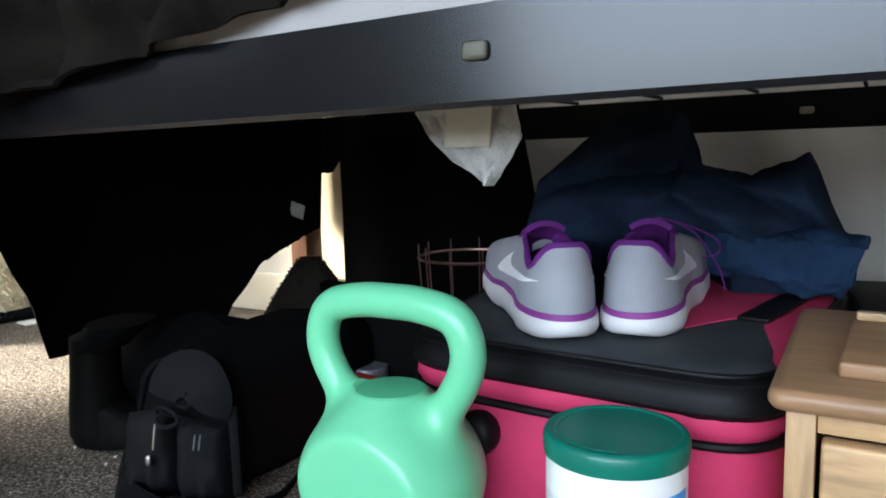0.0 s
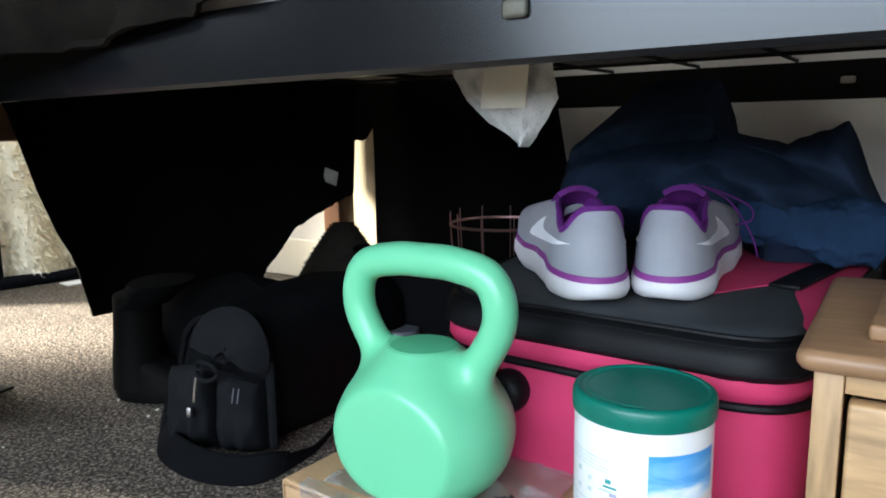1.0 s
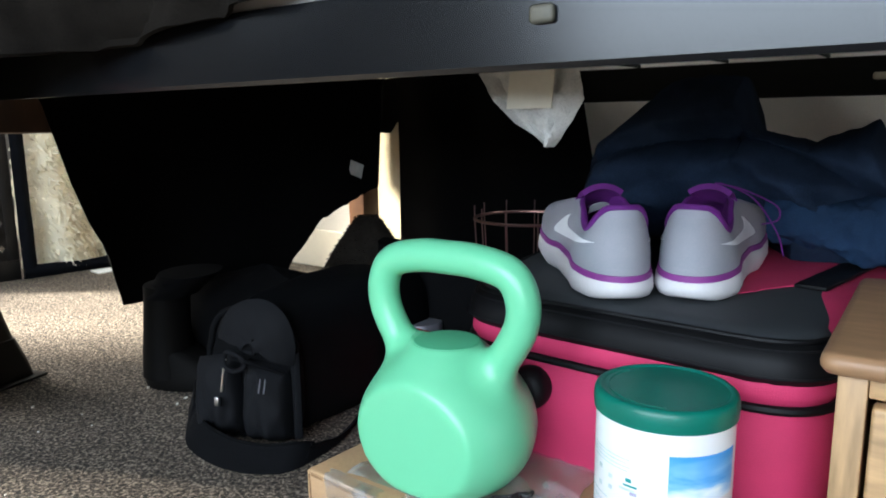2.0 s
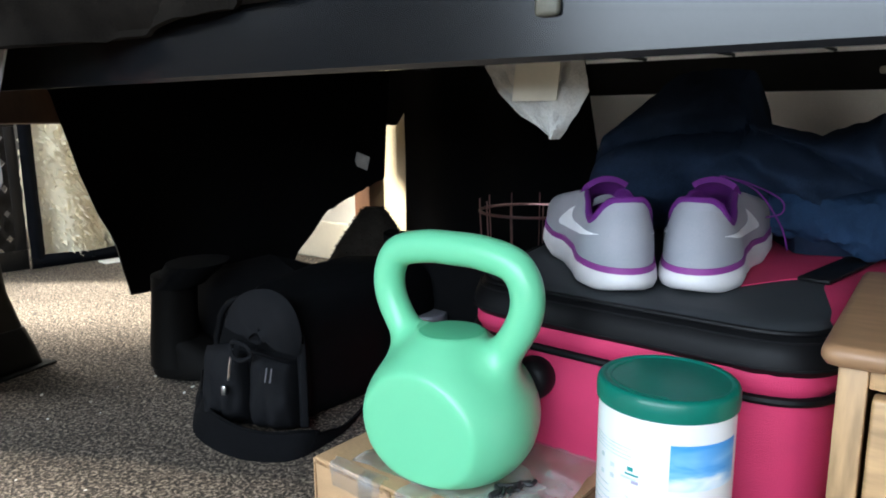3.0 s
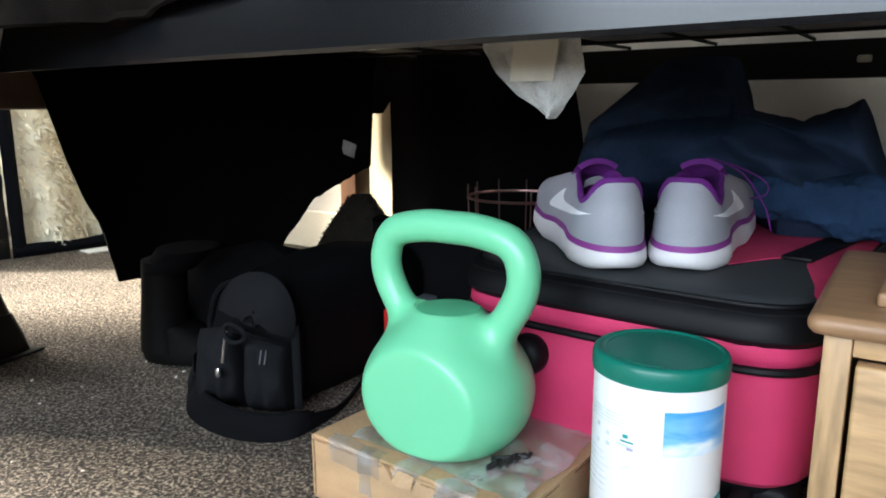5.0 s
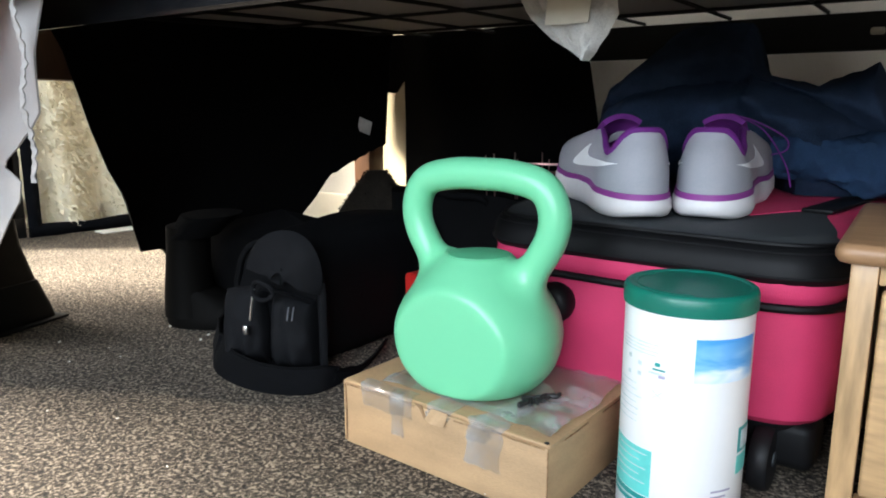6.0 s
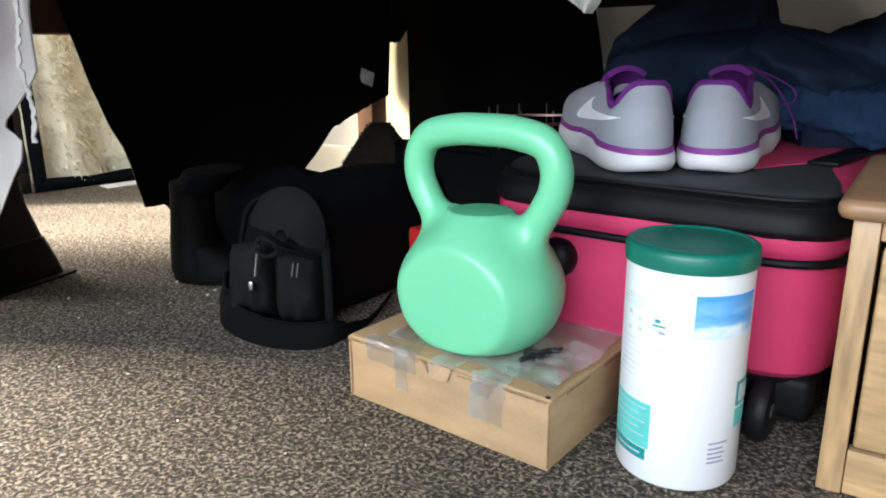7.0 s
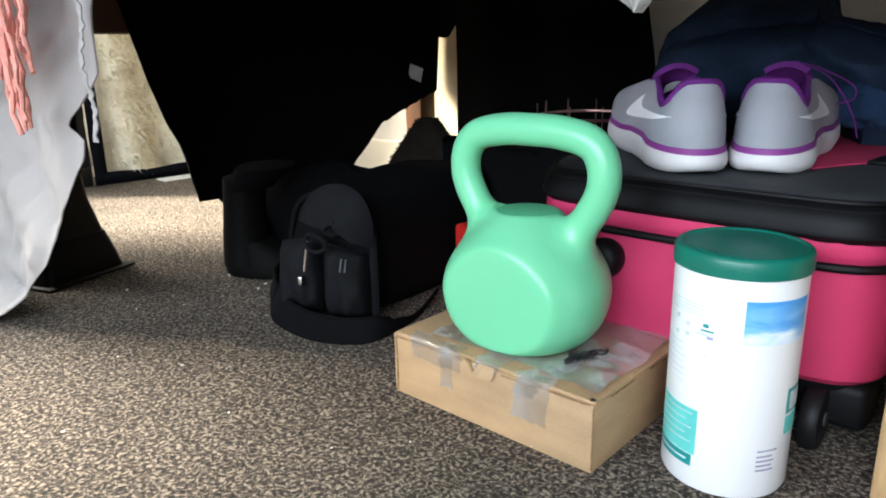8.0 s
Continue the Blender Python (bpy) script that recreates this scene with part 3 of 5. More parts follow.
# ---- things under and beside the bed ----
def carton():
    # top left front corner of the carton is its origin; x along the front
    ob = thing("cardboard_box", "flat brown cardboard mailing box taped shut, lying on the carpet", "box", pose(-0.484, 0.5405, 0, 0, 0, -4.3))
    w, d, h = 0.247, 0.180, 0.0705
    part("body", box(0, 0.0, 0, w, d, h - 0.003, 0.0015), CARD, ob)
    # lid with its front tuck edge and side seams
    def lid(u, v):
        x, y = -0.0015 + (w + 0.003) * u, 0.004 + (d - 0.002) * v
        bow = 0.0022 * math.sin(math.pi * u) * math.sin(math.pi * v)
        dent = -0.0035 * math.exp(-((u - 0.10) / 0.10) ** 2) * (v > 0.55)
        return (x, y, h + bow + dent + 0.0004 * wob(u * 9, v * 9))
    part("lid", cloth(lid, 24, 14, 0.0032), CARD, ob)
    part("lid_edge", tube([(-0.0008, 0.003, h - 0.0015), (0.05, 0.0025, h - 0.0010), (0.09, 0.003, h - 0.0012)], 0.0017, 8), CARD, ob)
    part("lid_edge", tube([(0.158, 0.003, h - 0.0012), (0.20, 0.0025, h - 0.0012), (w + 0.001, 0.003, h - 0.0015)], 0.0017, 8), CARD, ob)
    part("side_flap", box(-0.0030, 0.0005, 0.001, -0.0004, d - 0.004, h - 0.001, 0.001), CARD, ob)
    part("left_seam", tube([(0.0015, -0.0006, 0.003), (0.0022, -0.0008, h * 0.5), (0.0012, -0.0006, h - 0.004)], 0.0010, 6), CARD_EDGE, ob)
    part("raised_flap", box(-0.004, d - 0.055, h + 0.0015, 0.045, d - 0.004, h + 0.0048, 0.001), CARD, ob)
    # torn thumb notch, its tab bent out
    notch = stack([[(x, y, z) for x, z in ((0.098, h - 0.0005), (0.104, h - 0.004), (0.109, h - 0.012), (0.113, h - 0.0155), (0.111, h - 0.010), (0.107, h - 0.0005))] for y in (-0.0012, 0.0002)])
    part("torn_notch", notch, CARD_EDGE, ob, "dark torn thumb notch", smooth=False)
    part("lid_gap", tube([(0.004, -0.0004, h - 0.0042), (0.06, -0.0008, h - 0.0036), (0.097, -0.0004, h - 0.0045)], 0.0009, 6), CARD_EDGE, ob)
    part("lid_gap", tube([(0.146, -0.0004, h - 0.0055), (0.20, -0.0008, h - 0.0036), (w - 0.003, -0.0004, h - 0.0038)], 0.0009, 6), CARD_EDGE, ob)
    part("bent_tab", cloth(lambda u, v: (0.120 + 0.020 * u - 0.004 * v, -0.001 - 0.008 * v * (0.6 + 0.4 * math.sin(4 * u)), h - 0.0005 - 0.010 * v - 0.003 * u * v), 6, 6, 0.0012), CARD, ob, "bent cardboard tuck tab")
    for x, y0, y1 in ((w + 0.0006, 0.030, 0.075), (w + 0.0006, 0.105, 0.150)):
        part("side_slot", box(x - 0.0006, y0, h - 0.0062, x + 0.0003, y1, h - 0.0050), CARD_EDGE, ob, "dark slot under the lid")
    part("worn_corner", tube([(w - 0.0002, 0.0002, 0.004), (w + 0.0004, -0.0004, h * 0.5), (w - 0.0002, 0.0002, h - 0.006)], 0.0008, 6), CARD_EDGE, ob, "scuffed corner edge")
    part("corner_hole", lathe([(0.0024, 0), (0.0024, 0.0006)], 10), PRINT, ob, m=pose(w - 0.003, 0.0035, h + 0.0004))
    # clear tape over the lid's front edge
    def strip(x0, x1, dz, dy, skew=0.0):
        def fn(u, v):
            x = x0 + (x1 - x0) * u + skew * v + 0.005 * wob(v * 7, x0 * 50) * (2 * u - 1)
            if v < 0.45:
                k = v / 0.45
                return (x, dy * (1 - k) - 0.0006, h + 0.0030 + 0.0006 * math.sin(9 * u))
            k = (v - 0.45) / 0.55
            return (x + 0.003 * math.sin(5 * u) * k, -0.0012 - 0.0016 * abs(wob(u * 4, k * 4)), h + 0.002 - dz * k * (0.9 + 0.14 * wob(u * 3, x0 * 90)))
        return cloth(fn, 12, 12, 0.0002)
    part("tape", strip(0.022, 0.092, 0.024, 0.014, 0.006), TAPE, ob, "clear sticky tape")
    part("tape", strip(0.064, 0.082, 0.046, 0.010, 0.004), TAPE, ob, "clear sticky tape")
    part("tape", strip(0.116, 0.146, 0.013, 0.030, -0.004), TAPE, ob, "clear sticky tape")
    part("tape", strip(0.166, 0.206, 0.048, 0.012, -0.006), TAPE, ob, "clear sticky tape")
    part("tape", strip(0.178, 0.204, 0.022, 0.055, -0.018), TAPE, ob, "clear sticky tape")
    return ob


def plastic_sleeve():
    ob = thing("plastic_sleeve", "crumpled clear plastic sleeve with black mark on the box", "plastic bag", pose(-0.484, 0.5405, 0.0705, 0, 0, -4.3))
    def fn(u, v):
        x = 0.040 + 0.203 * u + 0.008 * wob(v * 3, 2)
        y = 0.014 + 0.160 * v + 0.006 * math.sin(4 * u)
        return (x, y, 0.0036 + 0.0046 * abs(wob(u * 5, v * 5, 3)) + 0.0022 * abs(wob(u * 13 + v * 6, v * 11, 1)))
    part("film", cloth(fn, 50, 40, 0.0002), FILM, ob)
    rnd = random.Random(5)
    for k in range(6):
        x, y = 0.186 + 0.0030 * k, 0.036 + 0.005 * k
        pts = smooth_line([(x + 0.010 * rnd.random(), y + 0.026 * t / 4 + 0.005 * rnd.random(), 0.0086) for t in range(5)], 4)
        part("printed_bar", tube(pts, rnd.uniform(0.0014, 0.0026), 6), PRINT, ob)


def kettlebell():
    ob = thing("kettlebell", "mint green vinyl-coated kettlebell standing on the cardboard box", "kettlebell", pose(-0.3595, 0.608, 0.0758, 0, 0, 0.5) @ Matrix.Diagonal((1, 1, 1.022, 1)))
    prof = smooth_line([(0.050, 0, 0.0), (0.064, 0, 0.004), (0.080, 0, 0.024), (0.0865, 0, 0.050), (0.083, 0, 0.073), (0.069, 0, 0.097), (0.050, 0, 0.116), (0.035, 0, 0.129)], 7)
    prof = [(0.0001, 0.0)] + [(p.x, p.z) for p in prof] + [(0.0335, 0.1305), (0.032, 0.1312)]
    bm = lathe(prof, 120)
    for v in bm.verts:
        lim = 0.0615 + 0.10 * (v.co.z - 0.055) * 0.30
        for s in (-1, 1):
            y = v.co.y * s
            if y > lim - 0.004:
                over = y - (lim - 0.004)
                v.co.y = s * (lim - 0.004 + 0.004 * (1 - math.exp(-over / 0.004)))
    body = bm
    part("top_cap", lathe([(0.0001, 0.1300), (0.032, 0.1300), (0.0315, 0.1318), (0.0285, 0.1323), (0.0001, 0.1323)], 48), GREEN_DARK, ob, "darker flat green cap")
    line = smooth_line([(0.003 + 1.055 * x, 0, z) for x, z in ((-0.034, 0.080), (-0.051, 0.115), (-0.0715, 0.153), (-0.0735, 0.1805), (-0.061, 0.2010), (-0.030, 0.2090), (0.0, 0.2100),
                        (0.030, 0.2090), (0.061, 0.2010), (0.0735, 0.1805), (0.0715, 0.153), (0.051, 0.115), (0.034, 0.080))], 9)
    grip = tube(smooth_line(line, 2), 0.0157, 36, up=(0, 1, 0))
    # cast fillet: both surfaces are drawn onto one smooth union, so that the grip runs into the body
    C = np.array([tuple(p) for p in line])
    A, B = C[:-1], C[1:]
    P = np.array(prof)
    def union(X):
        ab = B - A
        t = np.clip((((X[:, None, :] - A) * ab).sum(2)) / (ab * ab).sum(1), 0, 1)
        dh = np.linalg.norm(X[:, None, :] - (A + t[..., None] * ab), axis=2).min(1) - 0.0157
        Q = np.stack([np.hypot(X[:, 0], X[:, 1]), X[:, 2]], 1)
        pa, pb = P[:-1], P[1:]
        pq = pb - pa
        u = np.clip((((Q[:, None, :] - pa) * pq).sum(2)) / np.maximum(1e-12, (pq * pq).sum(1)), 0, 1)
        db = np.linalg.norm(Q[:, None, :] - (pa + u[..., None] * pq), axis=2).min(1)
        inside = (Q[:, 0] < np.interp(Q[:, 1], P[1:, 1], P[1:, 0])) & (Q[:, 1] > 0) & (Q[:, 1] < 0.1312)
        db = np.where(inside, -db, db)
        db = np.maximum(db, np.abs(X[:, 1]) - (0.0615 + 0.03 * (X[:, 2] - 0.055)))
        k = 0.022
        h = np.maximum(k - np.abs(dh - db), 0) / k
        return np.minimum(dh, db) - h * h * k / 4, dh, db
    for mesh, mine in ((body, 2), (grip, 1)):
        X = np.array([tuple(v.co) for v in mesh.verts])
        f = union(X)
        near = (np.abs(f[1] - f[2]) < 0.030) & (f[3 - mine] > -0.014) & (X[:, 2] > 0.07) & (X[:, 2] < 0.1295 if mine == 2 else X[:, 2] < 1)
        if mine == 2:
            near &= f[1] < 0.03
        Y = X[near]
        for _ in range(6):
            v0 = union(Y)[0]
            g = np.stack([(union(Y + e)[0] - v0) / 1e-4 for e in np.eye(3) * 1e-4], 1)
            g /= np.maximum(0.3, np.linalg.norm(g, axis=1))[:, None]
            Y = Y - np.clip(v0, -0.004, 0.004)[:, None] * g
        X[near] = Y
        for v, p in zip(mesh.verts, X):
            v.co = p
    part("body", body, GREEN, ob)
    part("handle", grip, GREEN, ob)


def canister():
    cx, cy = -0.1495, 0.6045
    ob = thing("wipes_canister", "white plastic wipes canister with dark teal lid on the carpet", "canister", pose(cx, cy, 0, 0, 0, 0))
    R = 0.0525
    prof = [(0.0001, 0.0), (R - 0.005, 0.0), (R - 0.0015, 0.0015), (R, 0.005), (R, 0.10), (R, 0.194), (R - 0.001, 0.198), (R - 0.006, 0.200)]
    part("body", lathe(prof, 96), CAN_WHITE, ob)
    L = R + 0.0018
    prof = [(L - 0.003, 0.1928), (L, 0.1935), (L + 0.0003, 0.200), (L, 0.2060), (L - 0.0010, 0.2085), (L - 0.0028, 0.2100), (L - 0.0050, 0.2104), (L - 0.0064, 0.2098), (L - 0.0072, 0.2090), (L - 0.0095, 0.2088), (0.030, 0.2092), (0.0001, 0.2094)]
    lid = part("lid", lathe(prof, 96), TEAL_LID, ob, "dark teal snap lid with a recessed top")
    part("flip_tab", tube([(L * 0.80 * math.cos(a), L * 0.80 * math.sin(a), 0.2088) for a in [radians(150 + 6 * k) for k in range(24)]], 0.0009, 6), TEAL_LID, lid)
    def wrap(a0, a1, z0, z1, lift=0.0004, n=16, slant=0.0):
        def fn(u, v):
            a = radians(a0 + (a1 - a0) * u)
            return ((R + lift) * math.cos(a), (R + lift) * math.sin(a), z0 + (z1 - z0) * v + slant * u)
        return cloth(fn, n, 3, 0.0003)
    # angles run anticlockwise seen from above; about -72 degrees faces the camera
    part("picture_panel", wrap(-68, -4, 0.1405, 0.1765, n=20), BLUE_WAVE, ob, "blue and white swirl printed panel")
    part("teal_panel", wrap(-152, -100, 0.0335, 0.075, n=20), TEAL_PRINT, ob, "pale teal printed panel")
    part("teal_band", wrap(-152, -103, 0.0220, 0.0325, n=20), TEAL_DEEP, ob, "deep teal printed band")
    for k in range(5):
        part("printed_bar", wrap(-148, -105 - 7 * (k % 2), 0.070 - 0.0065 * k, 0.0708 - 0.0065 * k, 0.0008), GREY_PRINT, ob)
    part("printed_bar", wrap(-146, -108, 0.0265, 0.0282, 0.0008), GREY_PRINT, ob)
    rnd = random.Random(8)
    for k in range(4):
        part("printed_bar", wrap(-146, -98 - 4 * rnd.random(), 0.1665 - 0.003 * k, 0.1672 - 0.003 * k), GREY_PRINT, ob)
    for k in range(7):
        part("printed_bar", wrap(-150, -122 + 8 * rnd.random(), 0.129 - 0.0055 * k, 0.1296 - 0.0055 * k), GREY_PRINT, ob)
    for a, z in ((-132, 0.151), (-118, 0.148), (-132, 0.137), (-118, 0.139)):
        part("printed_sign", wrap(a - 2.2, a + 2.2, z - 0.0015, z + 0.0018), GREY_PRINT, ob)
    part("printed_bar", wrap(-104, -92, 0.146, 0.1475), TEAL_DEEP, ob)
    part("printed_bar", wrap(-108, -94, 0.1425, 0.1442), GREY_PRINT, ob)
    part("printed_bar", wrap(-98, -92, 0.1400, 0.1425), LILAC_PRINT, ob)
    part("printed_sign", wrap(-102, -97, 0.1495, 0.1525), TEAL_DEEP, ob)
    for s in (-1, 1):
        part("printed_cross", wrap(-103, -93, 0.1250 - 0.0035 * s, 0.1257 - 0.0035 * s, slant=0.007 * s), GREY_PRINT, ob)
    part("dark_badge", wrap(-18, 4, 0.076, 0.098), TEAL_DEEP, ob, "dark teal printed badge")
    part("badge_inner", wrap(-14, 4, 0.079, 0.095, 0.0008), GREY_PRINT, ob)
    part("teal_panel", wrap(-18, 8, 0.057, 0.073), TEAL_PRINT, ob)
    part("printed_bar", wrap(-46, -25, 0.0455, 0.0470), LILAC_PRINT, ob)
    for k in range(4):
        part("printed_bar", wrap(-46, -30 + 2 * (k % 2), 0.0405 - 0.0042 * k, 0.0420 - 0.0042 * k), LILAC_PRINT, ob)


def suitcase():
    W, D = 0.380, 0.52
    ob = thing("suitcase", "magenta and black fabric wheeled suitcase with a charcoal top panel", "suitcase", pose(-0.232, 0.686, 0, 0, 0, -5.0))
    def outline(inset, z, r=0.075):
        a, b = W / 2 - inset, D
        pts = rounded([(-a, inset), (a, inset), (a, b - inset), (-a, b - inset)], max(0.01, r - inset), 8)
        # the soft body bulges out along one side towards the back
        return [(p.x - 0.22 * max(0.0, p.y - 0.03) * max(0.0, -p.x / a), p.y, z) for p in pts]
    def bulge(inset, z, amp):
        return [(x + amp * 0.4 * wob(x * 9, y * 9, z * 20), y - amp * (0.5 + 0.5 * math.cos(x * 8)) * (y < D / 2), z) for x, y, z in outline(inset, z)]
    def pucker(inset, z):
        out = []
        for k, (x, y, q) in enumerate(bulge(inset, z, 0.003)):
            f = 0.004 * wob(x * 45 + z * 60, y * 45, z * 90) * (1 if x > 0.05 else 0.4)
            out.append((x + f, y + f, q))
        return out
    part("base", stack([outline(0.05, 0.030, 0.05), outline(0.030, 0.036), outline(0.012, 0.062), outline(0.012, 0.068), outline(0.016, 0.070)]), CASE_BLACK, ob, "black plastic wheel base")
    part("body", stack([bulge(0.012, 0.0655, 0.001), bulge(0.005, 0.073, 0.003), bulge(0.003, 0.115, 0.006), bulge(0.004, 0.170, 0.004), bulge(0.008, 0.200, 0.002)]), PINK, ob, "magenta polyester side")
    part("lid_strip", stack([pucker(0.005, 0.182), pucker(0.002, 0.187), pucker(0.001, 0.192), pucker(0.002, 0.198), pucker(0.003, 0.203), pucker(0.008, 0.206)]), PINK, ob, "puckered magenta strip")
    ring = [Vector(p) for p in outline(0.002, 0.1795)]
    part("piping", tube([p + Vector((0, -0.0035 * (p.y < 0.2), 0)) for p in ring], 0.0042, 8, closed=True), CASE_BLACK, ob, "black zip piping")
    # gusset that rises to the top panel
    part("gusset", stack([outline(0.001, 0.200), outline(-0.004, 0.206), outline(-0.003, 0.217), outline(0.002, 0.228), outline(0.012, 0.2345)]), CASE_BLACK, ob, "black polyester gusset")
    ring = [Vector(p) for p in outline(0.010, 0.2345)]
    for z, i in ((0.2075, -0.0045), (0.2285, 0.0030)):
        part("seam", tube([Vector(p) for p in outline(i, z)], 0.0011, 6, closed=True), RUBBER, ob)
    part("top_piping", tube(ring, 0.0028, 8, closed=True), CASE_BLACK, ob)
    def panel(inset, z):
        return [(min(x, 0.186 - 0.5 * inset - 0.366 * max(0.0, min(y, 0.236) - 0.05)), y, z) for x, y, z in outline(inset, z)]
    part("top_cover", stack([outline(0.011, 0.2335), outline(0.015, 0.2362), outline(0.05, 0.2398)]), PINK, ob, "magenta polyester top cover")
    part("top_panel", stack([panel(0.011, 0.2340), panel(0.015, 0.2372), panel(0.035, 0.2400), panel(0.06, 0.2410), panel(0.09, 0.2414)]), CASE_GREY, ob, "charcoal nylon top panel")
    # magenta inlay with a swept edge on the top
    def inlay(u, v):
        y = 0.118 + 0.375 * v
        x1 = float(np.interp(y, (0.118, 0.135, 0.170, 0.200, 0.215, 0.49), (0.050, 0.078, 0.092, 0.108, 0.122, 0.132)))
        x0 = 0.050 - 0.17 * math.sqrt(v)
        return (x0 + (x1 - x0) * u, y, 0.2425 + 0.0005 * wob(u * 4, v * 6))
    part("top_inlay", cloth(inlay, 12, 24, 0.002), PINK, ob, "magenta inlay of the top")
    part("top_strap", box(-0.016, -0.155, 0, 0.016, 0.155, 0.0045, 0.0015), CASE_BLACK, ob, m=pose(0.143, 0.350, 0.2412, 0, 0, -6))
    puck = lathe([(0.0001, -0.004), (0.019, -0.004), (0.0215, 0.003), (0.0222, 0.011), (0.0205, 0.019), (0.0145, 0.024), (0.0001, 0.025)], 32)
    part("carry_handle", puck, CASE_BLACK, ob, "black rubber carry handle", m=pose(-0.077, -0.002, 0.150, 90, 0, 0))
    for sx in (-1, 1):
        for y in (0.014, D - 0.05):
            x = sx * (W / 2 - 0.052)
            w = part("wheel", tube([(0, -0.009, 0), (0, -0.0085, 0), (0, -0.005, 0), (0, 0.005, 0), (0, 0.0085, 0), (0, 0.009, 0)], [0.022, 0.0285, 0.0310, 0.0310, 0.0285, 0.022], 32), RUBBER, ob, "black rubber wheel", m=pose(x, y, 0.0312, 0, 0, 93))
            part("hub", tube([(0, -0.0105, 0), (0, 0.0105, 0)], 0.007, 14), CASE_GREY, w)
            part("wheel_housing", box(x - 0.034, max(0.022, y - 0.03), 0.020, x + 0.040, y + 0.060, 0.067, 0.010, 3), CASE_BLACK, ob, "black moulded wheel housing")
            part("wheel_fork", box(x + 0.006, y + 0.020, 0.026, x + 0.034, y + 0.050, 0.060, 0.007), CASE_BLACK, ob)


def shoe(name_label, m, mirror, loose):
    """A running shoe: heel at the origin, toe along +y. mirror flips the inner and outer side."""
    ob = thing("running_shoe", name_label, "shoe", m, group="pair of running shoes")
    L, N = 0.292, 72
    plan = [0.0410, 0.0410, 0.0350, 0.0350, 0.0440, 0.0495, 0.0450]
    throat = [0.0225, 0.0280, 0.0270, 0.0235, 0.0170, 0.0110, 0.0070]
    def outline(grow, z, lift=0.0):
        out = []
        for k in range(N):
            a = 2 * math.pi * k / N
            t = (1 - math.cos(a)) / 2
            w = (lerp_list(plan, t) + grow) * math.sqrt(max(0.0, 1 - abs(2 * t - 1) ** 4.2))
            y = L * t + grow * (2 * t - 1)
            out.append(Vector(((w if a < math.pi else -w) + mirror * 0.012 * t * t, y, z + lift * (0.022 * max(0.0, (t - 0.56) / 0.44) ** 2 + 0.004 * max(0.0, (0.10 - t) / 0.10) ** 2))))
        return out
    def ground(k):
        """Height of the seam between sole and upper round the outline."""
        t = (1 - math.cos(2 * math.pi * k / N)) / 2
        return 0.0205 + 0.0075 * min(1.0, t / 0.34) ** 1.4 - 0.003 * max(0.0, (t - 0.5) / 0.5) + 0.018 * max(0.0, (t - 0.58) / 0.42) ** 2
    def at_seam(grow, up):
        return [Vector((p.x, p.y, ground(k) + up)) for k, p in enumerate(outline(grow, 0))]
    part("sole", stack([outline(-0.004, 0.0, 1), outline(0.0015, 0.003, 1), outline(0.0045, 0.0095, 1), at_seam(0.0038, -0.0035), at_seam(0.0018, 0.0), at_seam(-0.003, 0.001)]), SHOE_SOLE, ob, "white foam sole")
    part("stripe", stack([at_seam(0.0, -0.001), at_seam(0.0026, 0.0002), at_seam(0.0020, 0.0058), at_seam(-0.0015, 0.0066)]), SHOE_STRIPE, ob, "plum stripe above the sole")
    # top edge of the upper: heel tab, dip at the ankle, rise to the top eyelet, then down the throat
    def rim(k, inset=0.0):
        a = (2 * math.pi * k / N) % (2 * math.pi)
        t = (1 - math.cos(a)) / 2
        w = max(0.0, lerp_list(throat, t) - inset) * math.sqrt(max(0.0, 1 - abs(2 * t - 1) ** 5))
        y = 0.012 + 0.172 * t ** 1.12 + inset * (1 - 2 * t)
        z = float(np.interp(t, (0, 0.04, 0.08, 0.12, 0.16, 0.21, 0.27, 0.33, 0.40, 0.47, 0.54, 0.62, 0.8, 1.0), (0.0915, 0.0910, 0.0865, 0.0785, 0.0715, 0.0672, 0.0665, 0.0690, 0.0755, 0.0830, 0.0885, 0.0905, 0.083, 0.072)))
        return Vector(((w if a < math.pi else -w) + mirror * 0.004 * t, y, z))
    def skin(k, v, lift=0.0):
        """A point of the upper: k round the outline from the heel, v from the seam to the rim."""
        k0, g = int(math.floor(k)), k - math.floor(k)
        base = at_base[k0 % N].lerp(at_base[(k0 + 1) % N], g)
        top = rim(k)
        t = (1 - math.cos(2 * math.pi * k / N)) / 2
        side = v ** (1.25 + 1.5 * t)
        up = 1 - (1 - v) ** (1.15 + 0.75 * t)
        p = Vector((base.x + (top.x - base.x) * side, base.y + (top.y - base.y) * side, base.z + (top.z - base.z) * up))
        away = Vector((p.x, p.y - 0.10, 0.25 * t)).normalized()
        return p + away * (lift + 0.0022 * math.sin(math.pi * v) * (1 - t))
    at_base = at_seam(0.0004, 0.0050)
    part("upper", stack([[skin(k, j / 12) for k in range(N)] for j in range(13)], cap=False), SHOE_GREY, ob, "pale lavender mesh upper")
    part("collar", tube([rim(k) + Vector((0, 0, -0.0006)) for k in range(N)], [0.0030 + 0.0016 * math.sin(math.pi * min(1.0, (1 - math.cos(2 * math.pi * k / N)) / 0.9)) for k in range(N)], 8, closed=True), SHOE_PURPLE, ob, "purple knit collar")
    def inside(k, f):
        p, q = rim(k, 0.0035), Vector((rim(k).x * 1.05, 0.020 + 0.9 * rim(k).y, 0.042))
        return Vector((p.x + (q.x - p.x) * f, p.y + (q.y - p.y) * f, p.z + (q.z - p.z) * f))
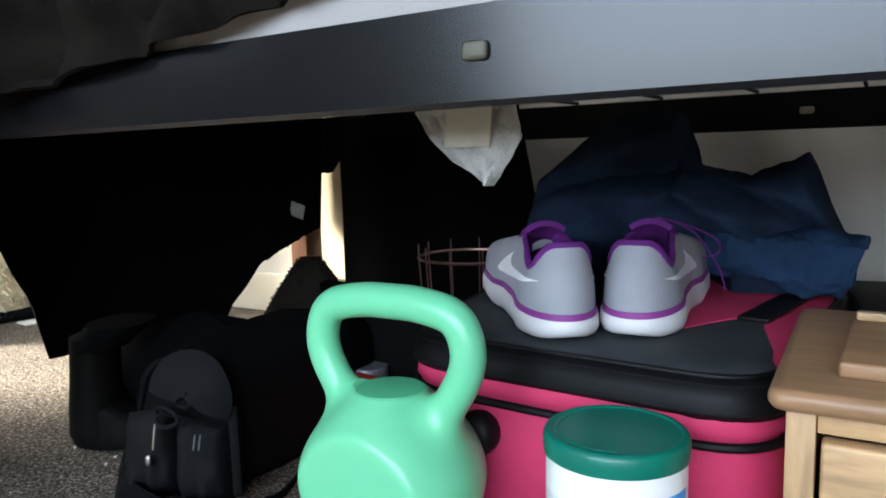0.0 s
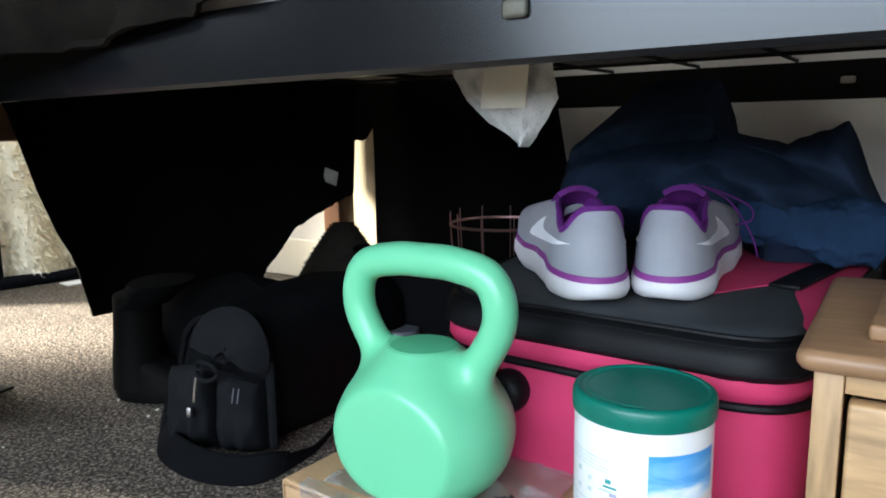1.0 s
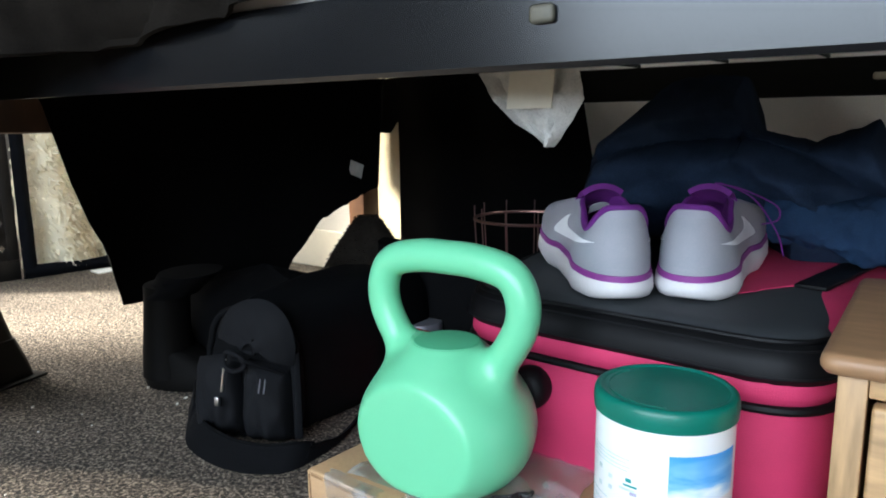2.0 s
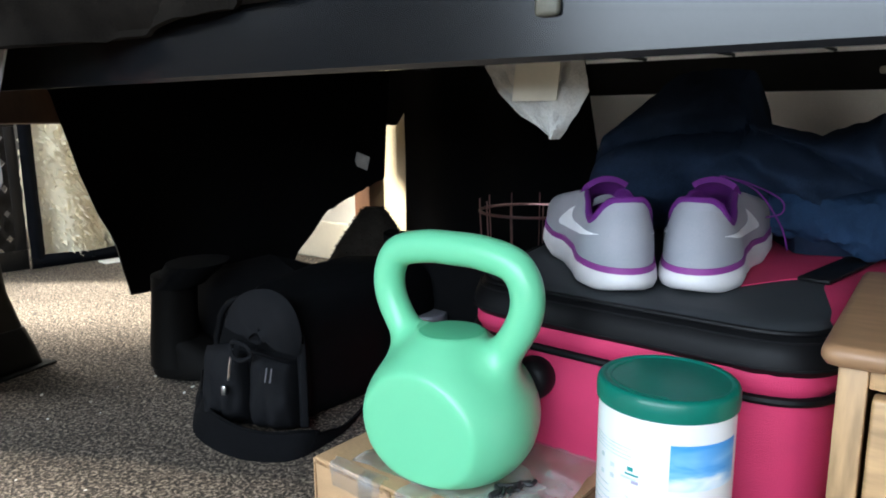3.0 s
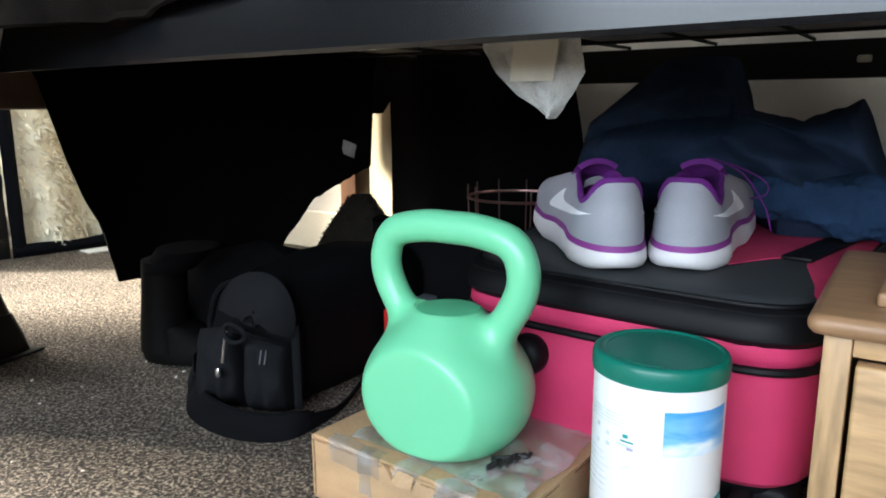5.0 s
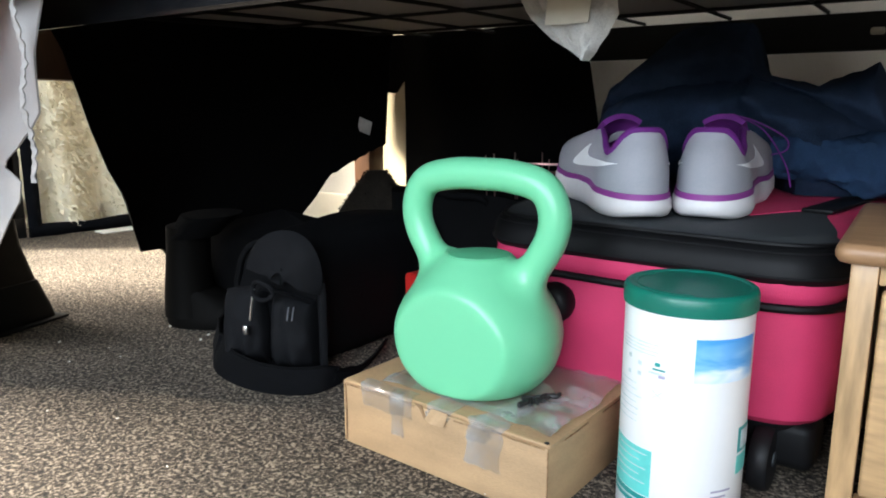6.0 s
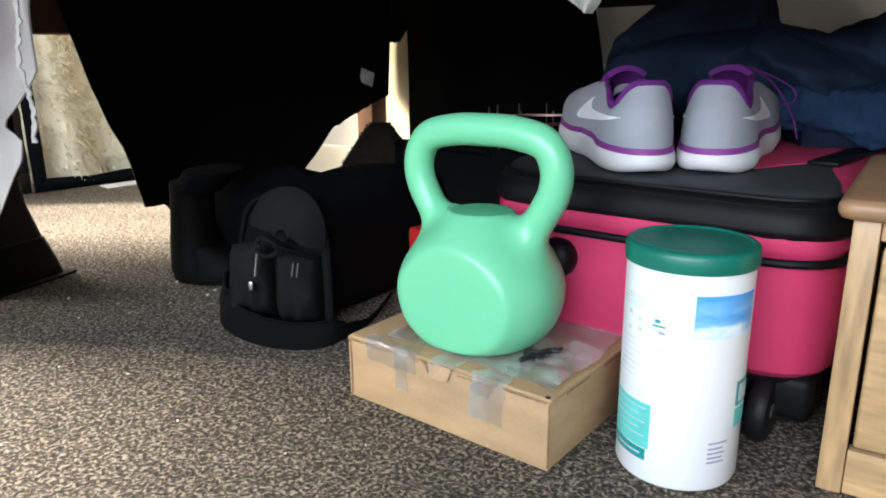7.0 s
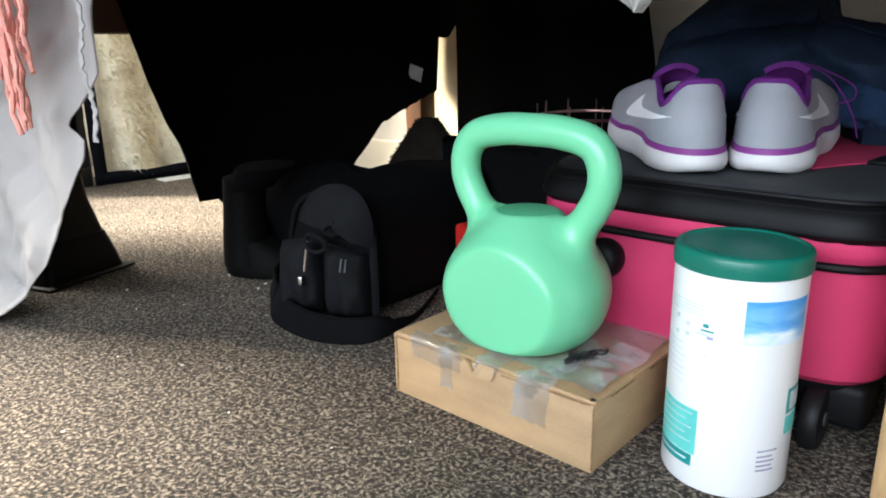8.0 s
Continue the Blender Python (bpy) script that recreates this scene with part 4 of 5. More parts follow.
    part("lining", stack([[inside(k, f) for k in range(N)] for f in (0.0, 0.3, 0.7, 1.0)], cap=False), SHOE_PURPLE, ob, "purple lining")
    part("insole", stack([[inside(k, 1.0) for k in range(N)], [inside(k, 0.96) for k in range(N)]]), SHOE_LIP, ob)
    part("heel_pad", cloth(lambda u, v: skin(-9 + 18 * u, 0.80 + 0.17 * v, 0.0006), 24, 6, 0.0004), SHOE_LIP, ob, "pale grey heel pad")
    # curved white flash on both sides, plain
    low = smooth_line([(6.5, 0.056, 0), (11.0, 0.0495, 0), (15.0, 0.0460, 0), (19.2, 0.0445, 0), (19.6, 0.0515, 0), (17.0, 0.0710, 0)], 7)
    high = smooth_line([(6.5, 0.056, 0), (11.0, 0.0555, 0), (14.0, 0.0552, 0), (16.0, 0.0575, 0), (16.8, 0.0635, 0), (17.0, 0.0710, 0)], 7)
    def level(k, z):
        """How far up the upper the height z lies at k."""
        k0 = int(round(k)) % N
        f = max(0.02, min(0.97, (z - at_base[k0].z) / (rim(k).z - at_base[k0].z)))
        return 1 - (1 - f) ** (1 / (1.15 + 0.75 * (1 - math.cos(2 * math.pi * k / N)) / 2))
    for s in (-1, 1):
        def flash(u, v):
            i = int(round(u * (len(low) - 1)))
            p = low[i].lerp(high[i], v)
            return skin(s * p.x, level(s * p.x, p.y), 0.0010)
        part("side_flash", cloth(flash, len(low) - 1, 5, 0.0007), SHOE_WHITE, ob, "white curved side flash")
        part("eyelet_trim", tube([skin(s * (27 + 0.9 * k), 0.94 - 0.050 * k, 0.0006) for k in range(9)], 0.0018, 6), SHOE_PURPLE, ob, "purple trim beside the laces")
    # padded tongue standing up out of the throat
    def tongue(u, v):
        w = 0.0215 - 0.0020 * v
        x = (2 * u - 1) * w
        return (x + mirror * 0.002, 0.165 - 0.066 * v, 0.072 + 0.031 * v - 0.010 * (2 * u - 1) ** 2 - 0.003 * v * math.sin(math.pi * u) + 0.002 * math.sin(9 * v))
    part("tongue", cloth(tongue, 12, 12, 0.006), SHOE_PURPLE, ob, "purple padded tongue")
    if not loose:
        part("tongue_label", cloth(lambda u, v: (-0.012 + 0.024 * u, 0.0930 + 0.005 * (2 * u - 1) ** 2 + 0.008 * (1 - v), 0.078 + 0.009 * v - 0.005 * (2 * u - 1) ** 2), 8, 5, 0.0008), SHOE_GREY, ob, "pale grey label inside the tongue")
    for k in range(5):
        y, z = 0.108 + 0.017 * k, 0.1010 - 0.0066 * k
        pts = smooth_line([(-0.022, y + 0.010, z - 0.014), (-0.010, y + 0.001, z - 0.001), (0.010, y + 0.003, z), (0.022, y + 0.008, z - 0.014)], 5)
        part("lace", tube(pts, 0.0020, 7, flat=0.6), SHOE_PURPLE, ob)
    # loose lace ends fall over the outer side
    if loose:
        for pts in (((0.0, 0.118, 0.106), (0.026, 0.135, 0.098), (0.056, 0.160, 0.080), (0.060, 0.150, 0.066), (0.044, 0.150, 0.060)), ((0.004, 0.120, 0.106), (0.034, 0.150, 0.088), (0.058, 0.165, 0.050), (0.066, 0.170, 0.022))):
            part("lace_loop", tube(smooth_line(pts, 7), 0.0009, 7), SHOE_PURPLE, ob)
    return ob


def nightstand():
    ob = thing("wooden_drawer_unit", "low varnished pine drawer unit with rounded top on the carpet", "drawer unit", pose(-0.048, 0.616, 0, 0, 0, 0))
    out = rounded([(0, 0), (0.36, 0), (0.36, 0.30), (0, 0.30)], [0.012, 0.012, 0.012, 0.012], 5)
    rings = []
    for z, i in ((0.2365, 0.006), (0.2375, 0.003), (0.2415, 0.0005), (0.245, 0.0), (0.2485, 0.0007), (0.2515, 0.003), (0.2525, 0.007)):
        rings.append([(0.18 + (p.x - 0.18) * (1 - i / 0.18), 0.15 + (p.y - 0.15) * (1 - i / 0.15), z) for p in out])
    part("top", stack(rings), WOOD_TOP, ob, "pine top with a rounded edge, darkened for shade")
    for x in (0.012, 0.330):
        for y in (0.012, 0.270):
            part("leg", box(x, y, 0, x + 0.019, y + 0.019, 0.2364, 0.0015), WOOD, ob)
    part("side_panel", box(0.016, 0.031, 0.012, 0.026, 0.270, 0.2364, 0.001), WOOD, ob)
    part("side_panel", box(0.335, 0.031, 0.012, 0.345, 0.270, 0.2364, 0.001), WOOD, ob)
    part("bottom_rail", box(0.0315, 0.0145, 0.0, 0.3295, 0.028, 0.041, 0.0015), WOOD_H, ob)
    part("top_rail", box(0.0315, 0.0165, 0.220, 0.3295, 0.028, 0.2364, 0.0012), WOOD_H, ob)
    d = part("drawer", box(0.0345, 0.0115, 0.0455, 0.3265, 0.030, 0.2150, 0.0030, 3), WOOD_H, ob, "pine drawer front")
    part("knob", lathe([(0.0001, 0), (0.007, 0), (0.006, 0.006), (0.010, 0.012), (0.011, 0.018), (0.008, 0.022), (0.0001, 0.023)], 24), WOOD, d, m=pose(0.18, 0.0115, 0.13, 90))
    part("back_panel", box(0.032, 0.272, 0.012, 0.329, 0.282, 0.2364), WOOD_H, ob)


def pine_board():
    ob = thing("pine_tray", "thin pine tray lying on the drawer unit's top", "tray", pose(-0.006, 0.662, 0.2527, 0, 0, -2))
    part("board", box(0, 0, 0, 0.27, 0.16, 0.012, 0.003, 3), WOOD_TOP, ob)
    part("rim", box(0.004, 0.145, 0.012, 0.266, 0.156, 0.020, 0.002), WOOD_H, ob)


def camera_bag():
    ob = thing("camera_bag", "black padded nylon camera bag with zipped pockets on the carpet", "camera bag", pose(-0.710, 0.650, 0, 0, 0, 20))
    w, h, d = 0.072, 0.186, 0.30
    def arch(s, y, hh=h, left=1.0):
        pts = []
        for k in range(48):
            a = 2 * math.pi * k / 48
            c, t = math.cos(a), math.sin(a)
            x = w * s * math.copysign(abs(c) ** 0.55, c) * (left if c < 0 else 1.0)
            z = hh / 2 + hh / 2 * math.copysign(abs(t) ** (0.75 if t > 0 else 0.28), t) * s
            pts.append((x + 0.003 * wob(k * 0.7, y * 14) + 0.37 * max(0.0, y - 0.03) * (0.5 + 0.5 * (c > 0)), y, max(0.001, z + 0.003 * wob(k * 0.9, y * 16, 4))))
        return pts
    part("body", stack([arch(0.88, 0.012, h * 0.93, 0.86), arch(0.97, 0.022, h * 0.94, 0.86), arch(1.0, 0.06, h * 0.95, 0.92), arch(1.02, 0.10, h * 0.97), arch(1.03, 0.20), arch(1.0, d - 0.02), arch(0.9, d)]), BAG_BLACK, ob)
    part("front_rim", tube([Vector(p) for p in arch(0.985, 0.014, h * 0.95, 0.84)], 0.0045, 8, closed=True), BAG_BLACK, ob, "black piping")
    # rounded padded lobe leaning over the front
    tip = radians(-17)
    def lobe(u, v):
        a = math.pi * (-0.06 + 1.12 * u)
        r = v ** 0.8
        x, z = 0.049 * math.cos(a) * r, 0.058 * (math.sin(a) if math.sin(a) > 0 else 0.55 * math.sin(a)) * r
        x, z = x * math.cos(tip) - z * math.sin(tip), x * math.sin(tip) + z * math.cos(tip)
        return (0.019 + x, 0.004 - 0.016 * (1 - r ** 3) + 0.002 * wob(u * 5, v * 4), 0.1330 + z)
    flap = part("front_flap", cloth(lobe, 40, 10, 0.010), BAG_PANEL, ob, "dark slate padded lobe")
    part("flap_piping", tube([Vector(lobe(0.03 + 0.94 * k / 40, 0.99)) for k in range(41)], 0.0034, 8), BAG_BLACK, flap, "black piping")
    def pocket(x0, x1, z0, z1, deep, seed, drop=0.0):
        def fn(u, v):
            e = (1 - (2 * u - 1) ** 4) * (1 - (2 * v - 1) ** 4)
            y = 0.010 - deep * max(0, e) ** 0.6 * (1.15 - 0.4 * v) + 0.004 * wob(u * 5, v * 4, seed) + 0.003 * math.sin((u + 0.3 * v) * 16) * (1 - v)
            return (x0 + (x1 - x0) * u + 0.006 * math.sin(v * 4) * (u - 0.5), y, z0 + (z1 - z0) * v - drop * u * v)
        return cloth(fn, 24, 28, 0.004)
    p1 = part("front_pocket", pocket(-0.002, 0.060, 0.004, 0.112, 0.034, 3, 0.012), BAG_PANEL, ob, "bulging black front pocket")
    p2 = part("side_pocket", pocket(-0.076, -0.014, 0.004, 0.108, 0.026, 6, -0.010), BAG_PANEL, ob, "slate side pocket")
    part("zip_pull", tube([(-0.020, -0.014, 0.116), (-0.0215, -0.0195, 0.095), (-0.024, -0.021, 0.074)], 0.0016, 6), CHROME, p2, "bright zip pull")
    part("zip_cord", box(-0.034, -0.025, 0.054, -0.027, -0.019, 0.067, 0.002), CHROME, p2, "pale pull tab")
    for k in range(2):
        part("zip_slider", tube([(0.036 + 0.007 * k, -0.026, 0.098), (0.034 + 0.007 * k, -0.029, 0.080)], 0.0009, 6), JAR_GREY, p1, "dull metal zip slider")
    # buckle with its loop of strap above the pockets
    loop = smooth_line([(-0.022, -0.012, 0.120), (-0.010, -0.020, 0.128), (0.006, -0.020, 0.122), (0.010, -0.018, 0.110), (-0.004, -0.020, 0.103), (-0.018, -0.018, 0.108)], 6, True)
    part("buckle", tube(loop, 0.0032, 8, closed=True), BAG_PANEL, ob, "black plastic buckle")
    part("zip", tube(smooth_line([(-0.010, -0.012, 0.116), (0.012, -0.020, 0.117), (0.038, -0.018, 0.110), (0.058, -0.006, 0.100)], 6), 0.0022, 6), BAG_BLACK, ob)
    part("side_strap", cloth(lambda u, v: (0.064 + 0.012 * u, 0.004 - 0.005 * math.sin(math.pi * u), 0.010 + 0.115 * v), 4, 12, 0.003), BAG_PANEL, ob, "slate edge strap")
    return ob


def shoulder_strap():
    line = smooth_line([(-0.905, 0.735, 0), (-0.888, 0.688, 0), (-0.830, 0.640, 0), (-0.765, 0.592, 0), (-0.697, 0.577, 0), (-0.640, 0.585, 0), (-0.602, 0.612, 0), (-0.596, 0.650, 0), (-0.606, 0.720, 0), (-0.640, 0.800, 0)], 9)
    n = len(line)
    def fn(u, v):
        i = min(n - 1, int(round(u * (n - 1))))
        p = line[i]
        lean = 0.030 if 0.25 < u < 0.75 else 0.018
        d = Vector((0.25, -1, 0)).normalized()
        tall = (0.028 + 0.004 * math.sin(u * 9)) * (1.0 if u < 0.66 else max(0.25, 1 - (u - 0.66) * 4))
        return (p.x - d.x * lean * v, p.y - d.y * lean * v, 0.002 + tall * v)
    ob = thing("shoulder_strap", "dark grey webbing shoulder strap looped on the carpet", "strap", pose(0, 0, 0))
    part("webbing", cloth(fn, n - 1, 6, 0.004), STRAP, ob)
    part("edge_binding", tube([Vector(fn(k / 60, 0.97)) for k in range(8, 50)], 0.0021, 6), BAG_BLACK, ob, "black bound edge")


def rubber_boot():
    ob = thing("boot", "black rubber boot with an added black cuff standing on the carpet", "boot", pose(-0.985, 0.722, 0, 0, 0, 30))
    def oval(cx, cy, a, b, z, n=32):
        return [(cx + a * math.cos(2 * math.pi * k / n), cy + b * math.sin(2 * math.pi * k / n), z) for k in range(n)]
    part("shaft", stack([oval(-0.002, 0, 0.040, 0.046, 0.02), oval(-0.002, 0, 0.038, 0.044, 0.06), oval(-0.001, 0, 0.034, 0.043, 0.10), oval(0.002, 0, 0.033, 0.044, 0.14), oval(0.004, 0, 0.033, 0.045, 0.168), oval(0.004, 0, 0.030, 0.041, 0.169)]), BOOT, ob, "dull dark rubber shaft")
    # cuff added so that the shaft's top runs into the dark above it
    cuff = []
    for k in range(9):
        t = k / 8
        cuff.append([(x * (1 + 0.08 * wob(j * 0.5, k)) + 0.01 * t, y * (1 + 0.08 * wob(j * 0.4, k, 2)), z) for j, (x, y, z) in enumerate(oval(0.010 + 0.02 * t, 0.01 * t, 0.037 + 0.010 * t, 0.050 + 0.01 * t, 0.150 + 0.035 * t))])
    part("cuff", stack(cuff), BLACK_CLOTH, ob, "added black cuff running into the dark above")
    part("foot", stack([oval(0.030, 0, 0.070, 0.038, 0.0), oval(0.032, 0, 0.074, 0.041, 0.006), oval(0.030, 0, 0.072, 0.040, 0.022), oval(0.018, 0, 0.056, 0.039, 0.045), oval(0.002, 0, 0.039, 0.040, 0.062)]), BOOT, ob, "satin black rubber foot")


def fleece_boot():
    ob = thing("fleece_boot", "dark brown fuzzy sheepskin boot lying behind the camera bag", "boot", pose(-0.985, 1.20, 0, 0, 0, 25))
    rings = []
    for k in range(15):
        t = k / 14
        z = 0.0 + 0.222 * t
        a = 0.135 * (1 - t) ** 0.85 + 0.020
        b = 0.060 * (1 - t) ** 0.7 + 0.012
        rings.append([(a * math.cos(2 * math.pi * j / 40) * (1 + 0.07 * wob(j, k)) + 0.01 * t, b * math.sin(2 * math.pi * j / 40) * (1 + 0.07 * wob(j, k, 3)), z) for j in range(40)])
    part("upper", stack(rings), mat("dark_brown_sheepskin", (0.024, 0.020, 0.016), 0.95, 0, 0.3, 40, 0.8, 200, spec=0.1), ob)
    rnd = random.Random(11)
    bm = bmesh.new()
    for k in range(420):
        t = rnd.random() ** 0.8
        j = rnd.random() * 2 * math.pi
        a = 0.135 * (1 - t) ** 0.85 + 0.020
        b = 0.060 * (1 - t) ** 0.7 + 0.012
        p = Vector((a * math.cos(j) + 0.01 * t, b * math.sin(j), 0.222 * t))
        o = Vector((math.cos(j), math.sin(j), 0.5)).normalized() * 0.005
        s = Vector((-math.sin(j), math.cos(j), 0)) * 0.0022
        q = [bm.verts.new(p + s), bm.verts.new(p - s), bm.verts.new(p + Vector((0, 0, 0.003))), bm.verts.new(p + o)]
        bm.faces.new((q[0], q[1], q[3]))
        bm.faces.new((q[1], q[2], q[3]))
        bm.faces.new((q[2], q[0], q[3]))
    tagged(part("fleece", bm, bpy.data.materials["dark_brown_sheepskin"], ob, smooth=False), kind="stuff")


def wire_basket():
    ob = thing("wire_basket", "copper-pink round wire basket on the carpet", "basket", pose(-0.572, 1.165, 0))
    R = 0.094
    def ring(r, z, rad):
        return tube([(r * math.cos(2 * math.pi * k / 40), r * math.sin(2 * math.pi * k / 40), z) for k in range(40)], rad, 7, closed=True)
    part("rim", ring(R, 0.248, 0.0026), COPPER, ob)
    part("hoop", ring(R * 0.92, 0.13, 0.0016), COPPER, ob)
    part("hoop", ring(R * 0.80, 0.004, 0.0022), COPPER, ob)
    for k in range(11):
        a = 2 * math.pi * (k + 0.4) / 11
        c, s = math.cos(a), math.sin(a)
        part("upright_wire", tube([(R * 0.80 * c, R * 0.80 * s, 0.003), (R * 0.92 * c, R * 0.92 * s, 0.13), (R * c, R * s, 0.250), (R * c, R * s, 0.270)], 0.0011, 6), COPPER, ob)


def small_things():
    ob = thing("red_carton", "small plain red carton on the carpet behind the kettlebell", "carton", pose(-0.640, 0.855, 0, 0, 0, -8))
    part("body", box(0, 0, 0, 0.10, 0.055, 0.104, 0.002), RED, ob)
    part("end_flap", box(0.002, 0.002, 0.104, 0.098, 0.053, 0.1055, 0.0005), RED, ob)
    ob = thing("jar", "small dark jar with a silver-grey lid on the carpet", "jar", pose(-0.650, 0.958, 0))
    part("body", lathe([(0.0001, 0), (0.030, 0), (0.032, 0.004), (0.032, 0.078), (0.028, 0.084), (0.027, 0.088)], 40), RISER, ob)
    part("lid", lathe([(0.0305, 0.082), (0.0315, 0.083), (0.0315, 0.098), (0.030, 0.100), (0.0001, 0.100)], 40), JAR_GREY, ob, "silver-grey lid")


def dark_filler_tote():
    # added to keep the gap behind the kettlebell dark and hide basket wires
    ob = thing("dark_filler_tote_bag", "added black bag shape filling the dark behind the kettlebell", "bag", pose(-0.628, 1.000, 0, 0, 0, -4))
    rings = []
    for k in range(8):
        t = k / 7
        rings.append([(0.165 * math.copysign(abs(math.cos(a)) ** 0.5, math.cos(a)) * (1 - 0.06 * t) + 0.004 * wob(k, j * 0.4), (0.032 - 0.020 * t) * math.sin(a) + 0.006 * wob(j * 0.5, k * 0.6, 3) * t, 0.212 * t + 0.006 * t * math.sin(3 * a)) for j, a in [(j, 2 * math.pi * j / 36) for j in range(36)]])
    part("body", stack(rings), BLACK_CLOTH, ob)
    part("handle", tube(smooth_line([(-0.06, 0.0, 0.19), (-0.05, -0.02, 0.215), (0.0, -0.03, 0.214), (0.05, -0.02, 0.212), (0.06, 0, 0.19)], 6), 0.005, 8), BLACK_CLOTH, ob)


def sherpa_jacket():
    m = pose(-2.055, 0.990, 0, 0, 0, 83)
    ob = thing("sherpa_jacket", "dark denim jacket with cream sherpa lining draped open by a basket", "jacket", m)
    def lining(u, v):
        x = 0.004 + 0.45 * u
        z = 0.024 + 0.47 * v
        return (x, 0.022 * math.sin(u * 17 + v * 2.5) + 0.014 * wob(u * 7, v * 5) + 0.006 * wob(u * 40, v * 26), z)
    part("lining", cloth(lining, 60, 50, 0.012), FUR, ob, "cream sherpa lining")
    rnd = random.Random(2)
    bm = bmesh.new()
    for k in range(2200):
        u, v = rnd.random(), rnd.random()
        p = Vector(lining(u, v))
        o = Vector((rnd.uniform(-1, 1), -1.2, rnd.uniform(-1.6, 0.3))).normalized() * rnd.uniform(0.014, 0.032)
        s = Vector((rnd.uniform(-1, 1), 0, rnd.uniform(-1, 1))).normalized() * 0.0046
        q = [bm.verts.new(p + s), bm.verts.new(p - s), bm.verts.new(p + o)]
        bm.faces.new(q)
    tagged(part("fleece", bm, FUR, ob, smooth=False), kind="stuff")
    part("front_edge", cloth(lambda u, v: (-0.014 + 0.036 * u, -0.030 - 0.012 * math.sin(math.pi * u) + 0.005 * wob(u, v * 6), 0.002 + 0.49 * v), 8, 40, 0.006), DENIM_BLACK, ob, "blue-black denim edge")
    part("hem", cloth(lambda u, v: (-0.014 + 0.475 * u, -0.034 - 0.010 * math.sin(math.pi * v) + 0.004 * wob(u * 9, v), 0.001 + 0.034 * v + 0.003 * math.sin(u * 14) * v), 50, 6, 0.006), DENIM_BLACK, ob, "blue-black denim hem")
    # white card added to carry the bright strip of floor beside the hem
    ob = thing("bright_strip_card", "white card added for the bright strip on the carpet beside the jacket", "paper", pose(-1.975, 1.13, 0, 0, 0, 83))
    part("board", box(0.0, -0.055, 0, 0.16, 0.0, 0.004, 0.001), WHITE, ob)


def lattice_crate():
    ob = thing("laundry_basket", "black plastic laundry basket with diamond-shaped holes", "laundry basket", pose(-2.040, 0.972, 0, 0, 0, 83))
    W, H, T = 0.24, 0.44, 0.006
    # front panel: border bars and two sets of slanting bars leave diamond holes
    def bar(p, q, wide):
        p, q = Vector(p), Vector(q)
        d = (q - p).normalized()
        s = Vector((-d.z, 0, d.x)) * wide / 2
        bm = bmesh.new()
        vs = [[bm.verts.new((c.x, y, c.z)) for c in (p + s, q + s, q - s, p - s)] for y in (0, T)]
        bm.faces.new(vs[0]); bm.faces.new(vs[1][::-1])
        for i in range(4):
            bm.faces.new((vs[0][i], vs[0][(i + 1) % 4], vs[1][(i + 1) % 4], vs[1][i]))
        return bm
    for x0, z0, x1, z1 in ((-W, 0.0, 0, 0.055), (-W, H - 0.05, 0, H), (-0.028, 0.055, 0, H - 0.05), (-W, 0.055, -W + 0.028, H - 0.05)):
        part("border", box(x0, -0.001, z0, x1, T + 0.001, z1, 0.002), RISER, ob)
    step = 0.050
    for k in range(-10, 24):
        for s in (-1, 1):
            xa = -W + k * step
            p, q = (xa, 0, 0.055), (xa + s * 0.245, 0, H - 0.05)
            lo, hi = -W + 0.02, -0.02
            d = (q[0] - p[0])
            ts = sorted(((lo - p[0]) / d, (hi - p[0]) / d))
            t0, t1 = max(0, ts[0]), min(1, ts[1])
            if t1 - t0 > 0.04:
                part("lattice_bar", bar((p[0] + d * t0, 0, p[2] + (q[2] - p[2]) * t0), (p[0] + d * t1, 0, p[2] + (q[2] - p[2]) * t1), 0.027), RISER, ob, smooth=False)
    part("rim", box(-W - 0.01, -0.012, H, 0.01, 0.03, H + 0.02, 0.006), RISER, ob)
    part("side_wall", box(-W, T, 0.0, -W + 0.006, 0.30, H), RISER, ob)
    part("base", box(-W, T, 0.0, 0, 0.30, 0.006), RISER, ob)


